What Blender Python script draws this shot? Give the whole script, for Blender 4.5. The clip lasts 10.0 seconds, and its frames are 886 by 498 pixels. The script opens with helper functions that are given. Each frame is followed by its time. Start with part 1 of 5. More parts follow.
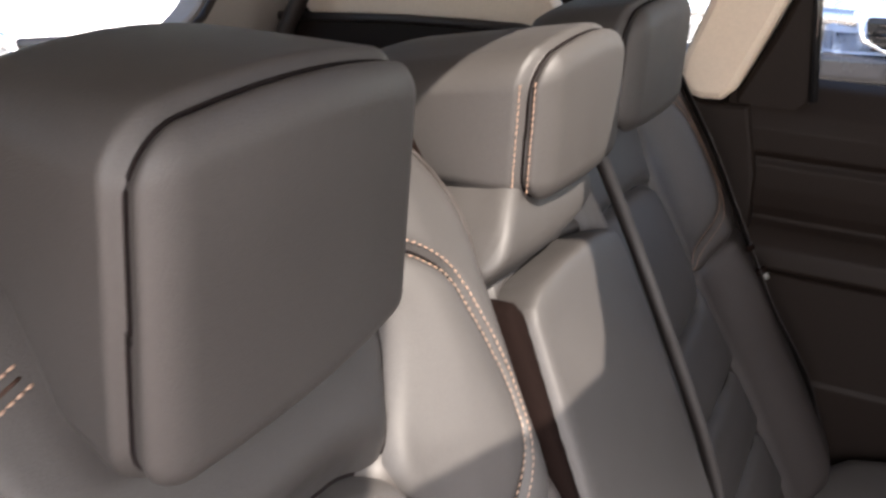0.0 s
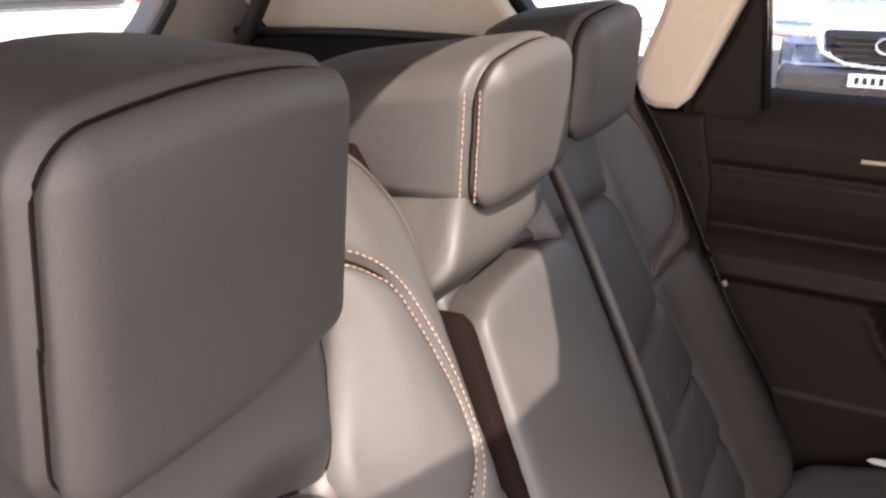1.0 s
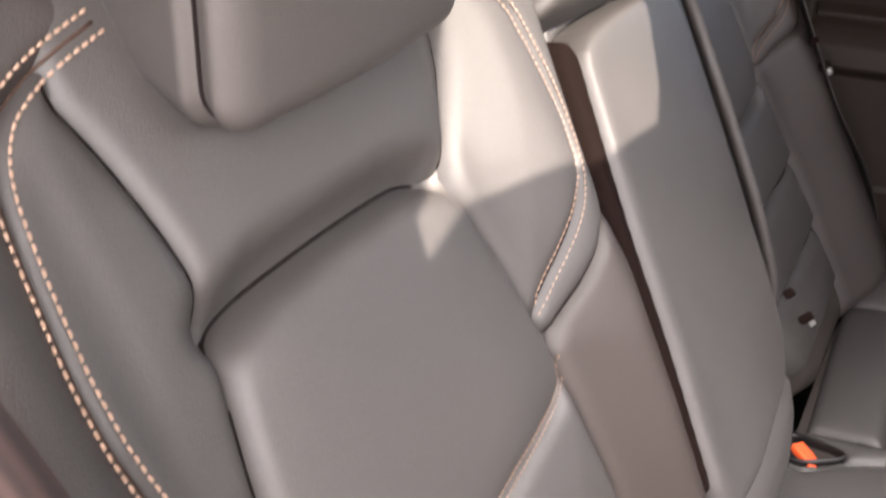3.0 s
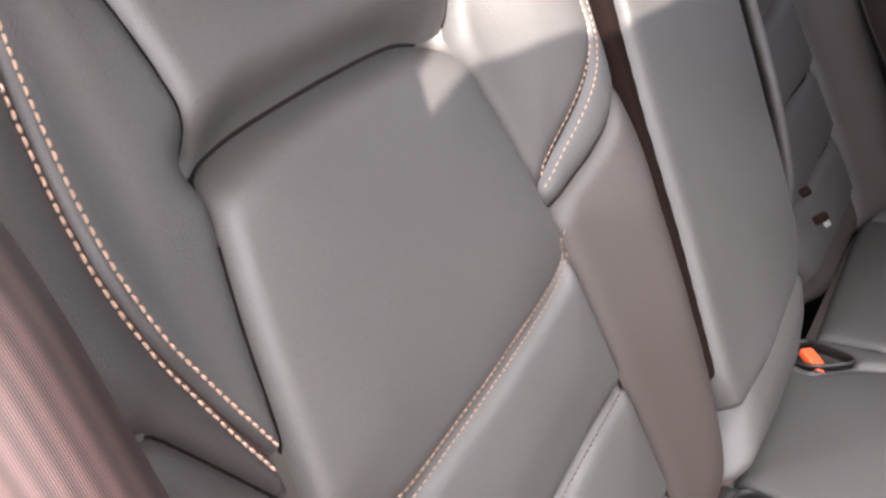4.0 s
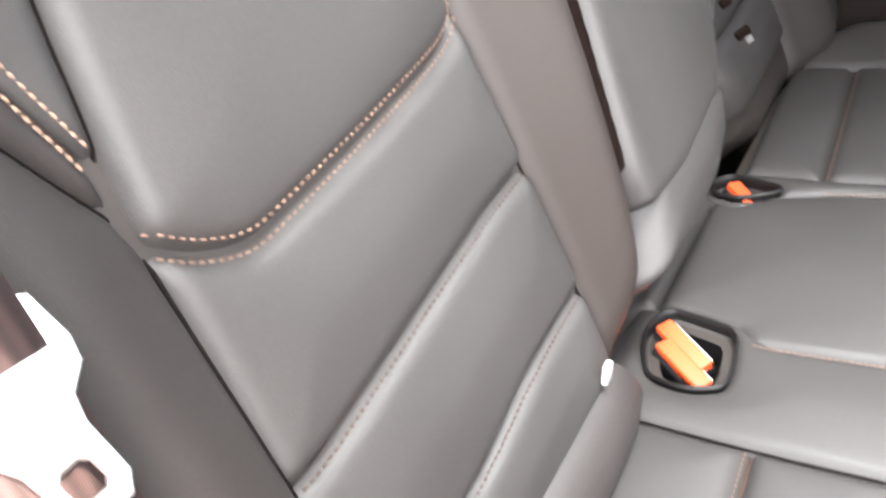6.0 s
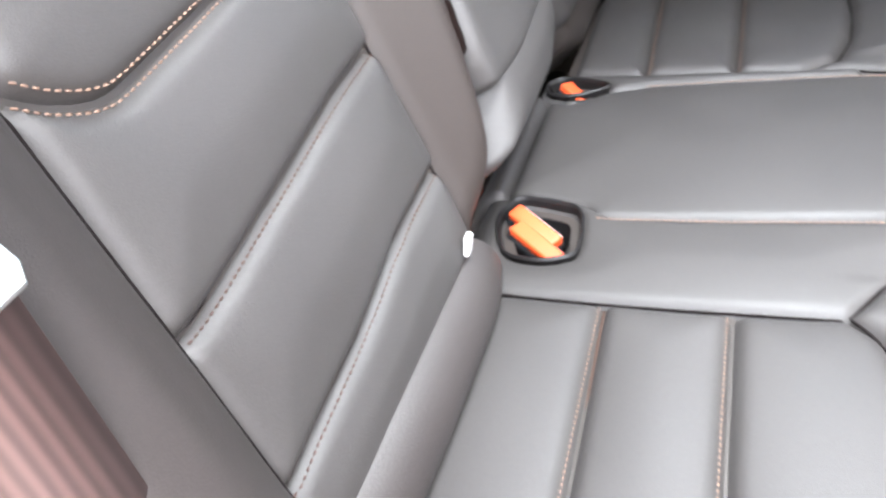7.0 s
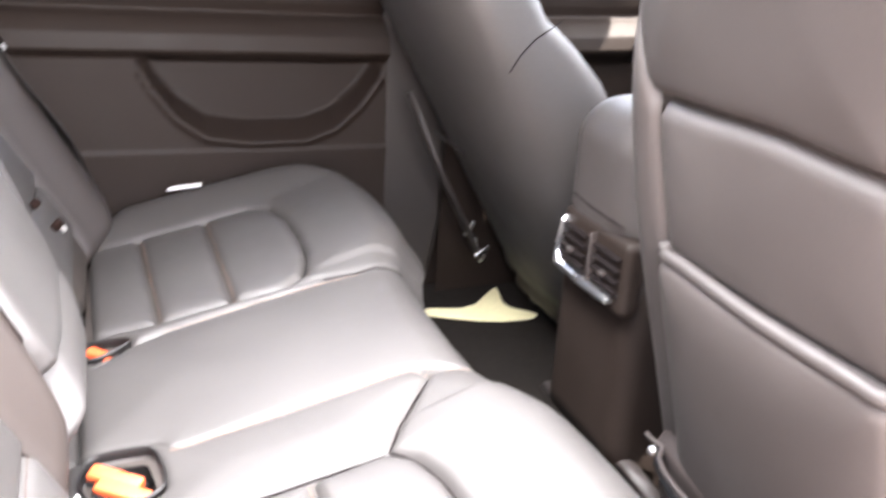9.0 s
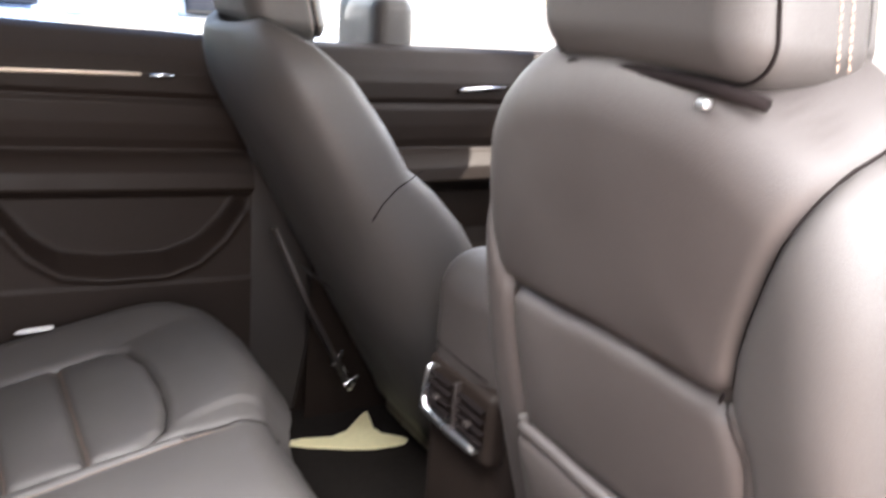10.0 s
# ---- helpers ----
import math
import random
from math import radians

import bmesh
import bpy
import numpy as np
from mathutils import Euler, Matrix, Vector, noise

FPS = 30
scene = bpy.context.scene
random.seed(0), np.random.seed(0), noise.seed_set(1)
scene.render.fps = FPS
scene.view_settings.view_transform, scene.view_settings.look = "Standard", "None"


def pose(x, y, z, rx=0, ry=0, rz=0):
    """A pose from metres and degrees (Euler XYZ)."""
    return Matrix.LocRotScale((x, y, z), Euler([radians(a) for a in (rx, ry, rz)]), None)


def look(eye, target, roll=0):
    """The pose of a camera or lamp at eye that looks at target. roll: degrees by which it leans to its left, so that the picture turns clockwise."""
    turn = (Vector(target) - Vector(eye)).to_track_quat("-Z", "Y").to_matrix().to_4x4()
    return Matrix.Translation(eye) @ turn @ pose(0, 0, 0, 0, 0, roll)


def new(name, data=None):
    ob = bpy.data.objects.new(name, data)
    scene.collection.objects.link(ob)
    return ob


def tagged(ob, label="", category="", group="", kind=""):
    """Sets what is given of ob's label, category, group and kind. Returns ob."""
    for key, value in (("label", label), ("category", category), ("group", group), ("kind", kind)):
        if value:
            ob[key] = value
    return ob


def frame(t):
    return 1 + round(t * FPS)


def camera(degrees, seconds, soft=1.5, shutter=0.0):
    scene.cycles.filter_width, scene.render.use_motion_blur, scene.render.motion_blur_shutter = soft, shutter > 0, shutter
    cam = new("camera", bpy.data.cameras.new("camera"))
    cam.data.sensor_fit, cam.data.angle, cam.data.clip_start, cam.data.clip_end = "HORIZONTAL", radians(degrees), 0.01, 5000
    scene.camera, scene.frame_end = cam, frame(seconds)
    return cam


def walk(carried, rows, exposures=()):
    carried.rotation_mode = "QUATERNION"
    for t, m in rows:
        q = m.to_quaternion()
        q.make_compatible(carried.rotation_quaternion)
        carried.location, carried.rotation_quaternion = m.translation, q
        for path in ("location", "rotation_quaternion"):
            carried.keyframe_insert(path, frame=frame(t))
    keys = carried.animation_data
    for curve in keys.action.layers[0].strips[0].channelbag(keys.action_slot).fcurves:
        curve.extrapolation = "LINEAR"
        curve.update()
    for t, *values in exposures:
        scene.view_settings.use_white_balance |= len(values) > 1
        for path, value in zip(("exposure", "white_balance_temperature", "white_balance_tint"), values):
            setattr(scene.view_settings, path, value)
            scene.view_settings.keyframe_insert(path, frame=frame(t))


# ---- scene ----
cam = camera(55.0, 10.0, soft=2.5, shutter=0.5)
# seconds, eye, target, roll
PATH = [
    (0, (0.08, -0.654, 1.181), (-0.813, 0.983, 0.457), -0.3),
    (0.5, (0.083, -0.63, 1.185), (-0.766, 1.044, 0.493), -0.1),
    (1, (0.094, -0.639, 1.174), (-0.747, 1.04, 0.484), -0.7),
    (1.5, (0.081, -0.659, 1.153), (-0.787, 0.968, 0.379), -0.9),
    (2, (0.082, -0.676, 1.136), (-0.801, 0.901, 0.28), -1.0),
    (2.5, (0.092, -0.692, 1.119), (-0.815, 0.837, 0.203), -1.1),
    (3, (0.106, -0.704, 1.087), (-0.838, 0.761, 0.106), -2.7),
    (3.2, (0.102, -0.707, 1.072), (-0.836, 0.738, 0.057), -2.8),
    (4.5, (0.132, -0.711, 1.015), (-0.803, 0.649, -0.115), -2.3),
    (5, (0.148, -0.709, 0.984), (-0.766, 0.651, -0.163), -3.9),
    (5.2, (0.157, -0.709, 0.968), (-0.772, 0.642, -0.177), -4.9),
    (6.3, (0.177, -0.71, 0.884), (-0.561, 0.682, -0.347), -1.9),
    (6.5, (0.181, -0.72, 0.874), (-0.482, 0.691, -0.379), -1.2),
    (7, (0.184, -0.765, 0.861), (-0.3, 0.712, -0.398), -0.5),
    (7.5, (0.185, -0.825, 0.861), (-0.094, 0.744, -0.348), -0.1),
    (8, (0.165, -0.872, 0.868), (0.196, 0.795, -0.236), 2.2),
    (8.5, (0.141, -0.897, 0.891), (0.52, 0.834, -0.036), 2.9),
    (9, (0.105, -0.916, 0.944), (0.788, 0.799, 0.174), 3.0),
    (9.5, (0.09, -0.923, 0.991), (0.931, 0.765, 0.325), 4.0),
    (10, (0.117, -0.902, 1.036), (1.086, 0.752, 0.466), 4.5),
]
walk(cam, [(t, look(eye, target, roll)) for t, eye, target, roll in PATH],
     exposures=[(0, 1.6, 7100, 15), (0.5, 1.85, 7350, 17), (1.5, 1.8, 7350, 19), (2, 1.95, 7350, 19), (2.5, 2.35, 7300, 18), (3, 2.3, 7250, 17), (4.5, 2.4, 6700, 13), (5, 2.8, 6900, 11), (6.5, 2.7, 6600, 9), (7, 2.77, 6400, 9), (7.5, 2.9, 6300, 9), (8, 3.1, 6350, 9), (8.5, 3.25, 6500, 10), (9, 3.75, 6800, 14), (9.5, 3.35, 6900, 15), (10, 2.65, 6950, 14)])

# ---- light ----
SUN_AZ, SUN_EL = -20.0, 50.0          # degrees from +x (the car's front) towards +y; height
world = bpy.data.worlds.new("sky")
scene.world = world
world.use_nodes = True
wn = world.node_tree.nodes
sky = wn.new("ShaderNodeTexSky")
sky.sky_type, sky.sun_disc = "NISHITA", False
sky.sun_elevation, sky.sun_rotation = radians(SUN_EL), radians(90 - SUN_AZ)
world.node_tree.links.new(sky.outputs[0], wn["Background"].inputs[0])
wn["Background"].inputs[1].default_value = 0.15
sun = new("sun", bpy.data.lights.new("sun", "SUN"))
sun.data.energy, sun.data.angle, sun.data.color = 5.0, radians(0.6), (1.0, 0.97, 0.91)
sun_dir = Vector((math.cos(radians(SUN_AZ)) * math.cos(radians(SUN_EL)), math.sin(radians(SUN_AZ)) * math.cos(radians(SUN_EL)), math.sin(radians(SUN_EL))))
sun.matrix_world = look(sun_dir * 8, (0, 0, 0))


def opening_light(name, eye, target, wide, high, watts, colour, spread=180):
    """An area lamp that stands in for daylight through an opening of the body."""
    ob = new(name, bpy.data.lights.new(name, "AREA"))
    ob.data.shape, ob.data.size, ob.data.size_y = "RECTANGLE", wide, high
    ob.data.energy, ob.data.color = watts, colour
    ob.data.spread = radians(spread)          # a narrowed cone keeps the lamp's light off the far cushion
    ob.matrix_world = look(eye, target)
    return ob


opening_light("doorway_daylight", (0.40, -1.02, 1.22), (0.28, -0.20, 0.42), 0.85, 0.7, 8.6, (0.96, 0.97, 1.0), spread=165)
opening_light("doorway_ground_light", (0.12, -1.10, 0.55), (0.0, 0.0, 0.85), 0.95, 0.7, 1.8, (1.0, 0.68, 0.58))
# added fill lamp at the made-up roof hole, aimed at the near cushion
opening_light("roof_hole_fill", (0.20, -0.20, 1.362), (0.34, -0.25, 0.40), 0.32, 0.36, 2.3, (0.91, 0.96, 1.0), spread=84)
opening_light("windscreen_daylight", (1.40, -0.05, 1.24), (0.35, -0.05, 0.50), 0.6, 0.40, 3.0, (0.95, 0.97, 1.0))
opening_light("far_window_daylight", (0.25, 0.685, 1.25), (0.28, -0.15, 0.44), 0.62, 0.12, 0.2, (0.93, 0.97, 1.0))
opening_light("far_front_window_daylight", (1.12, 0.690, 1.10), (0.40, -0.40, 0.55), 0.70, 0.28, 0.8, (0.93, 0.97, 1.0))


# ---- materials ----
def material(name, colour, rough=0.5, metal=0.0, grain=0.0, size=900.0, vary=0.12, blotch=9.0, coat=0.0, sheen=0.0, pit=True, spec=0.5):
    """A procedural surface: two scales of colour change and a fine relief."""
    m = bpy.data.materials.new(name)
    m.use_nodes = True
    n, l = m.node_tree.nodes, m.node_tree.links
    b = n["Principled BSDF"]
    b.inputs["Roughness"].default_value, b.inputs["Metallic"].default_value = rough, metal
    b.inputs["Coat Weight"].default_value = coat
    b.inputs["Sheen Weight"].default_value = sheen
    b.inputs["Specular IOR Level"].default_value = spec
    co = n.new("ShaderNodeTexCoord")
    big = n.new("ShaderNodeTexNoise")
    big.inputs["Scale"].default_value, big.inputs["Detail"].default_value = blotch, 4
    fine = n.new("ShaderNodeTexNoise")
    fine.inputs["Scale"].default_value, fine.inputs["Detail"].default_value = size * 0.35, 2
    l.new(co.outputs["Object"], big.inputs["Vector"])
    l.new(co.outputs["Object"], fine.inputs["Vector"])
    add = n.new("ShaderNodeMath")
    add.operation = "ADD"
    l.new(big.outputs["Fac"], add.inputs[0])
    l.new(fine.outputs["Fac"], add.inputs[1])
    ramp = n.new("ShaderNodeMapRange")
    ramp.inputs["From Min"].default_value, ramp.inputs["From Max"].default_value = 0.6, 1.4
    ramp.inputs["To Min"].default_value, ramp.inputs["To Max"].default_value = 1 - vary, 1 + vary
    l.new(add.outputs[0], ramp.inputs["Value"])
    mul = n.new("ShaderNodeVectorMath")
    mul.operation = "SCALE"
    mul.inputs[0].default_value = colour
    l.new(ramp.outputs[0], mul.inputs["Scale"])
    l.new(mul.outputs[0], b.inputs["Base Color"])
    rr = n.new("ShaderNodeMapRange")
    rr.inputs["From Min"].default_value, rr.inputs["From Max"].default_value = 0.3, 0.7
    rr.inputs["To Min"].default_value, rr.inputs["To Max"].default_value = max(0.02, rough - 0.06), min(1, rough + 0.06)
    l.new(big.outputs["Fac"], rr.inputs["Value"])
    l.new(rr.outputs[0], b.inputs["Roughness"])
    if grain:
        tex = n.new("ShaderNodeTexVoronoi") if pit else fine
        if pit:
            tex.inputs["Scale"].default_value = size
            l.new(co.outputs["Object"], tex.inputs["Vector"])
        bump = n.new("ShaderNodeBump")
        bump.inputs["Strength"].default_value, bump.inputs["Distance"].default_value = grain, 0.0006
        l.new(tex.outputs[0], bump.inputs["Height"])
        l.new(bump.outputs[0], b.inputs["Normal"])
    return m


def woven(name, colour):
    """Belt webbing: fine ribs along the strap."""
    m = material(name, colour, 0.55, vary=0.1)
    n, l = m.node_tree.nodes, m.node_tree.links
    w = n.new("ShaderNodeTexWave")
    w.inputs["Scale"].default_value, w.inputs["Distortion"].default_value = 36, 0.4
    co = n.new("ShaderNodeTexCoord")
    l.new(co.outputs["UV"], w.inputs["Vector"])
    band = n.new("ShaderNodeTexWave")
    band.inputs["Scale"].default_value, band.inputs["Distortion"].default_value = 4.5, 0.6
    l.new(co.outputs["UV"], band.inputs["Vector"])
    mixed = n.new("ShaderNodeMix")
    mixed.data_type = "RGBA"
    mixed.inputs[6].default_value = (*colour, 1)
    mixed.inputs[7].default_value = (colour[0] * 1.9, colour[1] * 1.9, colour[2] * 1.9, 1)
    l.new(band.outputs["Fac"], mixed.inputs[0])
    l.new(mixed.outputs[2], n["Principled BSDF"].inputs["Base Color"])
    bump = n.new("ShaderNodeBump")
    bump.inputs["Strength"].default_value, bump.inputs["Distance"].default_value = 0.22, 0.0008
    l.new(w.outputs["Fac"], bump.inputs["Height"])
    l.new(bump.outputs[0], n["Principled BSDF"].inputs["Normal"])
    return m


LEATHER = material("black leather", (0.034, 0.0305, 0.029), 0.57, grain=0.25, size=900, vary=0.10)
LEATHER_SIDE = material("black leatherette", (0.027, 0.022, 0.0205), 0.56, grain=0.25, size=800, vary=0.10)
# lower bolster only: warm reflection put into the leatherette's colour as brown
LEATHER_WARM_TINT = material("leatherette with warm reflection tint", (0.020, 0.0140, 0.0115), 0.56, grain=0.25, size=800, vary=0.10)
THREAD = material("tan thread", (0.30, 0.195, 0.14), 0.6, vary=0.15)
PIPING = material("dark piping", (0.030, 0.024, 0.021), 0.5, vary=0.1)
# near-black: dark piping and a seam's contact shadow in one colour
SEAM = material("dark seam with contact shadow", (0.006, 0.004, 0.004), 0.9, vary=0.1, spec=0.1)
DOOR_TRIM = material("dark brown black door trim", (0.0120, 0.0080, 0.0063), 0.6, grain=0.3, size=500, vary=0.15, spec=0.16)
# dark brown, blackened further to hold the shade of the centre gap
GAP = material("dark brown with gap shade", (0.006, 0.0034, 0.0029), 0.9, vary=0.2, spec=0.03)
PLASTIC = material("black grained plastic", (0.018, 0.0135, 0.0125), 0.5, grain=0.35, size=700, vary=0.12)
PLASTIC_SOFT = material("soft black trim", (0.014, 0.011, 0.010), 0.55, grain=0.3, size=500, vary=0.12)
WELL = material("dark well plastic", (0.006, 0.005, 0.005), 0.5, grain=0.2, size=700, vary=0.12, spec=0.3)
GLOSS = material("gloss black plastic", (0.012, 0.012, 0.013), 0.15, vary=0.1)
CHROME = material("satin chrome", (0.80, 0.81, 0.83), 0.27, 1.0, vary=0.04)
STEEL = material("belt tongue steel", (0.82, 0.82, 0.82), 0.35, 1.0, vary=0.06)
ORANGE = material("orange release button", (0.62, 0.075, 0.018), 0.45, vary=0.06)
THREAD_BROWN = material("brown seam", (0.045, 0.024, 0.017), 0.7, vary=0.15, spec=0.2)
THREAD_DARK = material("brown thread", (0.165, 0.102, 0.072), 0.6, vary=0.15)
WEB_DARK = woven("black webbing", (0.009, 0.007, 0.0065))
WEB = woven("brown black webbing", (0.036, 0.021, 0.019))
CREAM = material("light pillar trim", (0.62, 0.52, 0.42), 0.75, grain=0.3, size=600, vary=0.06)
CLOTH = material("headliner cloth", (0.62, 0.57, 0.50), 0.9, grain=0.4, size=900, vary=0.06)
GREYTRIM = material("grey pillar trim", (0.32, 0.29, 0.27), 0.7, grain=0.3, size=600, vary=0.06)
CARPET = material("black carpet", (0.011, 0.009, 0.008), 0.95, grain=1.0, size=420, vary=0.35, spec=0.1)
ASPHALT = material("asphalt", (0.22, 0.20, 0.18), 0.9, grain=0.6, size=60, vary=0.25, blotch=0.7)
PAINT_RED = material("orange red paint", (0.55, 0.07, 0.03), 0.25, coat=0.8, vary=0.03)
PAINT_WHITE = material("white paint", (0.80, 0.80, 0.80), 0.25, coat=0.8, vary=0.02)
PAINT_BLUE = material("pale blue paint", (0.30, 0.40, 0.60), 0.25, coat=0.8, vary=0.03)
PAINT_SILVER = material("silver paint", (0.60, 0.61, 0.62), 0.25, coat=0.8, vary=0.02)
PAINT_DARK = material("dark car body", (0.03, 0.03, 0.035), 0.25, coat=0.8, vary=0.03)


# ---- building helpers ----
def empty(name, at=(0, 0, 0)):
    ob = new(name)
    ob.location = at
    return ob


def thing(name, label, category, group="", kind="", at=(0, 0, 0)):
    return tagged(empty(name, at), label, category, group, kind)


def mesh(name, verts, faces, mat, parent=None, label="", smooth=True):
    me = bpy.data.meshes.new(name)
    me.from_pydata([tuple(map(float, v)) for v in verts], [], [tuple(int(i) for i in f) for f in faces])
    me.materials.append(mat)
    if smooth:
        me.shade_smooth()
    me.update()
    ob = new(name, me)
    if parent is not None:
        ob.parent = parent
        ob.matrix_parent_inverse = Matrix.Translation(-parent.location)
    return tagged(ob, label) if label else ob


def from_bm(name, bm, mat, parent=None, label="", smooth=True):
    bmesh.ops.recalc_face_normals(bm, faces=bm.faces)
    me = bpy.data.meshes.new(name)
    bm.to_mesh(me)
    bm.free()
    me.materials.append(mat)
    if smooth:
        me.shade_smooth()
    ob = new(name, me)
    if parent is not None:
        ob.parent = parent
        ob.matrix_parent_inverse = Matrix.Translation(-parent.location)
    return tagged(ob, label) if label else ob


def chaikin(pts, closed=True, rounds=2, limit=1.0):
    """A polygon with its corners cut, by no more than the limit in metres."""
    p = np.array(pts, float)
    for _ in range(rounds):
        q = np.roll(p, -1, 0) if closed else p[1:]
        a = p if closed else p[:-1]
        k = np.minimum(0.2, limit / np.maximum(np.linalg.norm(q - a, axis=1), 1e-9))[:, None]
        cut = np.stack([(1 - k) * a + k * q, k * a + (1 - k) * q], 1).reshape(-1, p.shape[1])
        p = cut if closed else np.vstack([p[:1], cut, p[-1:]])
    return p


def signed(P, poly):
    """Distance of points P inside (+) or outside (-) the closed polygon."""
    a, b = poly, np.roll(poly, -1, 0)
    best = np.full(len(P), 1e9)
    inside = np.zeros(len(P), bool)
    for p, q in zip(a, b):
        e = q - p
        t = np.clip(((P - p) @ e) / (e @ e + 1e-12), 0, 1)
        best = np.minimum(best, np.hypot(*(P - p - t[:, None] * e).T))
        cross = (p[1] > P[:, 1]) != (q[1] > P[:, 1])
        if abs(q[1] - p[1]) > 1e-9:
            inside ^= cross & (P[:, 0] < (q[0] - p[0]) * (P[:, 1] - p[1]) / (q[1] - p[1]) + p[0])
    return np.where(inside, best, -best)


class Surface:
    """A leaning plane (a: across the car, b: up or along it, c: out of it) on which padded panels lie."""

    def __init__(self, origin, degrees, flip=False, outline=None, radius=0.035, base=None):
        c, s = math.cos(radians(degrees)), math.sin(radians(degrees))
        self.o = np.array(origin, float)
        self.b = np.array((-s, 0, c)) if not flip else np.array((c, 0, s))
        self.n = np.array((c, 0, s)) if not flip else np.array((-s, 0, c))
        if flip == "rear":
            self.b, self.n = np.array((-s, 0, c)), np.array((-c, 0, -s))
        self.flip = bool(flip)
        self.outline = None if outline is None else chaikin(outline)
        self.radius, self.base, self.laid = radius, base, []

    def at(self, y, b, h):
        y, b, h = np.broadcast_arrays(np.asarray(y, float), b, h)
        return self.o + np.stack([0 * y, y, 0 * y], -1) + b[..., None] * self.b + h[..., None] * self.n

    def ground(self, P):
        h = np.zeros(len(P)) if self.base is None else self.base(P[:, 0], P[:, 1])
        if self.outline is not None:
            d, r = signed(P, self.outline), self.radius
            k = np.clip(r - d, 0, r)
            h = h - (r - np.sqrt(np.maximum(r * r - k * k, 0))) - 2.0 * np.maximum(-d, 0)
        return h

    def panel(self, name, pts, mat, parent, puff=0.012, wide=0.03, dip=0.010, edge=0.010, cell=0.005, lift=0.0, hole=None, rounds=1, label="", wrinkle=0.0, corner=0.012):
        poly = chaikin(pts, rounds=rounds, limit=corner)
        cuts = [] if hole is None else [chaikin(c) for c in hole]

        def height(P):
            d = signed(P, poly)
            for cut in cuts:
                d = np.minimum(d, -signed(P, cut))
            h = self.ground(P) + lift + puff * (1 - np.exp(-np.maximum(d, 0) / wide)) - dip * np.clip(1 - d / edge, 0, 2.2) ** 2
            if wrinkle:
                h = h + wrinkle * np.sin(P[:, 0] * 31 + 2 * np.sin(P[:, 1] * 17)) * np.sin(P[:, 1] * 23 + P[:, 0] * 9) * np.clip(d / 0.03, 0, 1)
            return d, h

        lo, hi = poly.min(0) - 0.012, poly.max(0) + 0.012
        na, nb = (np.ceil((hi - lo) / cell).astype(int) + 1)
        A, B = np.meshgrid(np.linspace(lo[0], hi[0], na), np.linspace(lo[1], hi[1], nb), indexing="ij")
        P = np.stack([A.ravel(), B.ravel()], 1)
        d, h = height(P)
        reach = max(0.0045, 1.6 * cell)

        def room(Q):
            e = height(Q)[0] + reach
            return e if self.outline is None else np.minimum(e, signed(Q, self.outline) + 0.020)

        e = room(P)
        ok = e > 0
        quad = np.arange(na * nb).reshape(na, nb)
        f = np.stack([quad[:-1, :-1], quad[1:, :-1], quad[1:, 1:], quad[:-1, 1:]], -1).reshape(-1, 4)
        f = f[ok[f].any(1)]
        if self.flip:
            f = f[:, ::-1]
        used = np.unique(f)
        # draw the outermost points in to an even edge
        over = used[~ok[used]]
        for _ in range(2):
            Q, tiny = P[over], 1e-4
            ea = room(Q)
            g = np.stack([room(Q + (tiny, 0)) - ea, room(Q + (0, tiny)) - ea], 1) / tiny
            g /= np.maximum(np.linalg.norm(g, axis=1), 0.3)[:, None]
            P[over] = Q + np.clip(-ea, 0, None)[:, None] * g
        h[over] = height(P[over])[1]
        back = np.full(na * nb, -1)
        back[used] = np.arange(len(used))
        W = self.at(P[used, 0], P[used, 1], h[used])
        self.laid.append(height)
        return mesh(name, W, back[f], mat, parent, label)

    def lining(self, pts, mat, parent, sink=0.0085, hole=None, cell=0.008):
        """The dark lining that shows at the bottom of the seams."""
        keep = list(self.laid)
        ob = self.panel("lining", pts, mat, parent, puff=0.0, dip=0.0, cell=cell, lift=-sink, hole=hole)
        self.laid = keep
        return ob

    def top(self, P):
        best = np.full(len(P), -1.0)
        for height in self.laid:
            d, h = height(P)
            best = np.maximum(best, np.where(d > -0.004, h, -1.0))
        return np.where(best > -0.9, best, self.ground(P))

    def along(self, pts, step, side=0.0, rounds=2):
        """Points, and directions, evenly along a smooth open curve on the plane."""
        p = chaikin(pts, False, rounds)
        seg = np.diff(p, axis=0)
        n = np.stack([-seg[:, 1], seg[:, 0]], 1) / np.maximum(np.hypot(*seg.T), 1e-9)[:, None]
        nn = np.vstack([n[:1], (n[:-1] + n[1:]) / 2, n[-1:]])
        p = p + side * nn
        s = np.r_[0, np.cumsum(np.hypot(*np.diff(p, axis=0).T))]
        t = np.arange(0, s[-1], step)
        q = np.stack([np.interp(t, s, p[:, k]) for k in (0, 1)], 1)
        return q

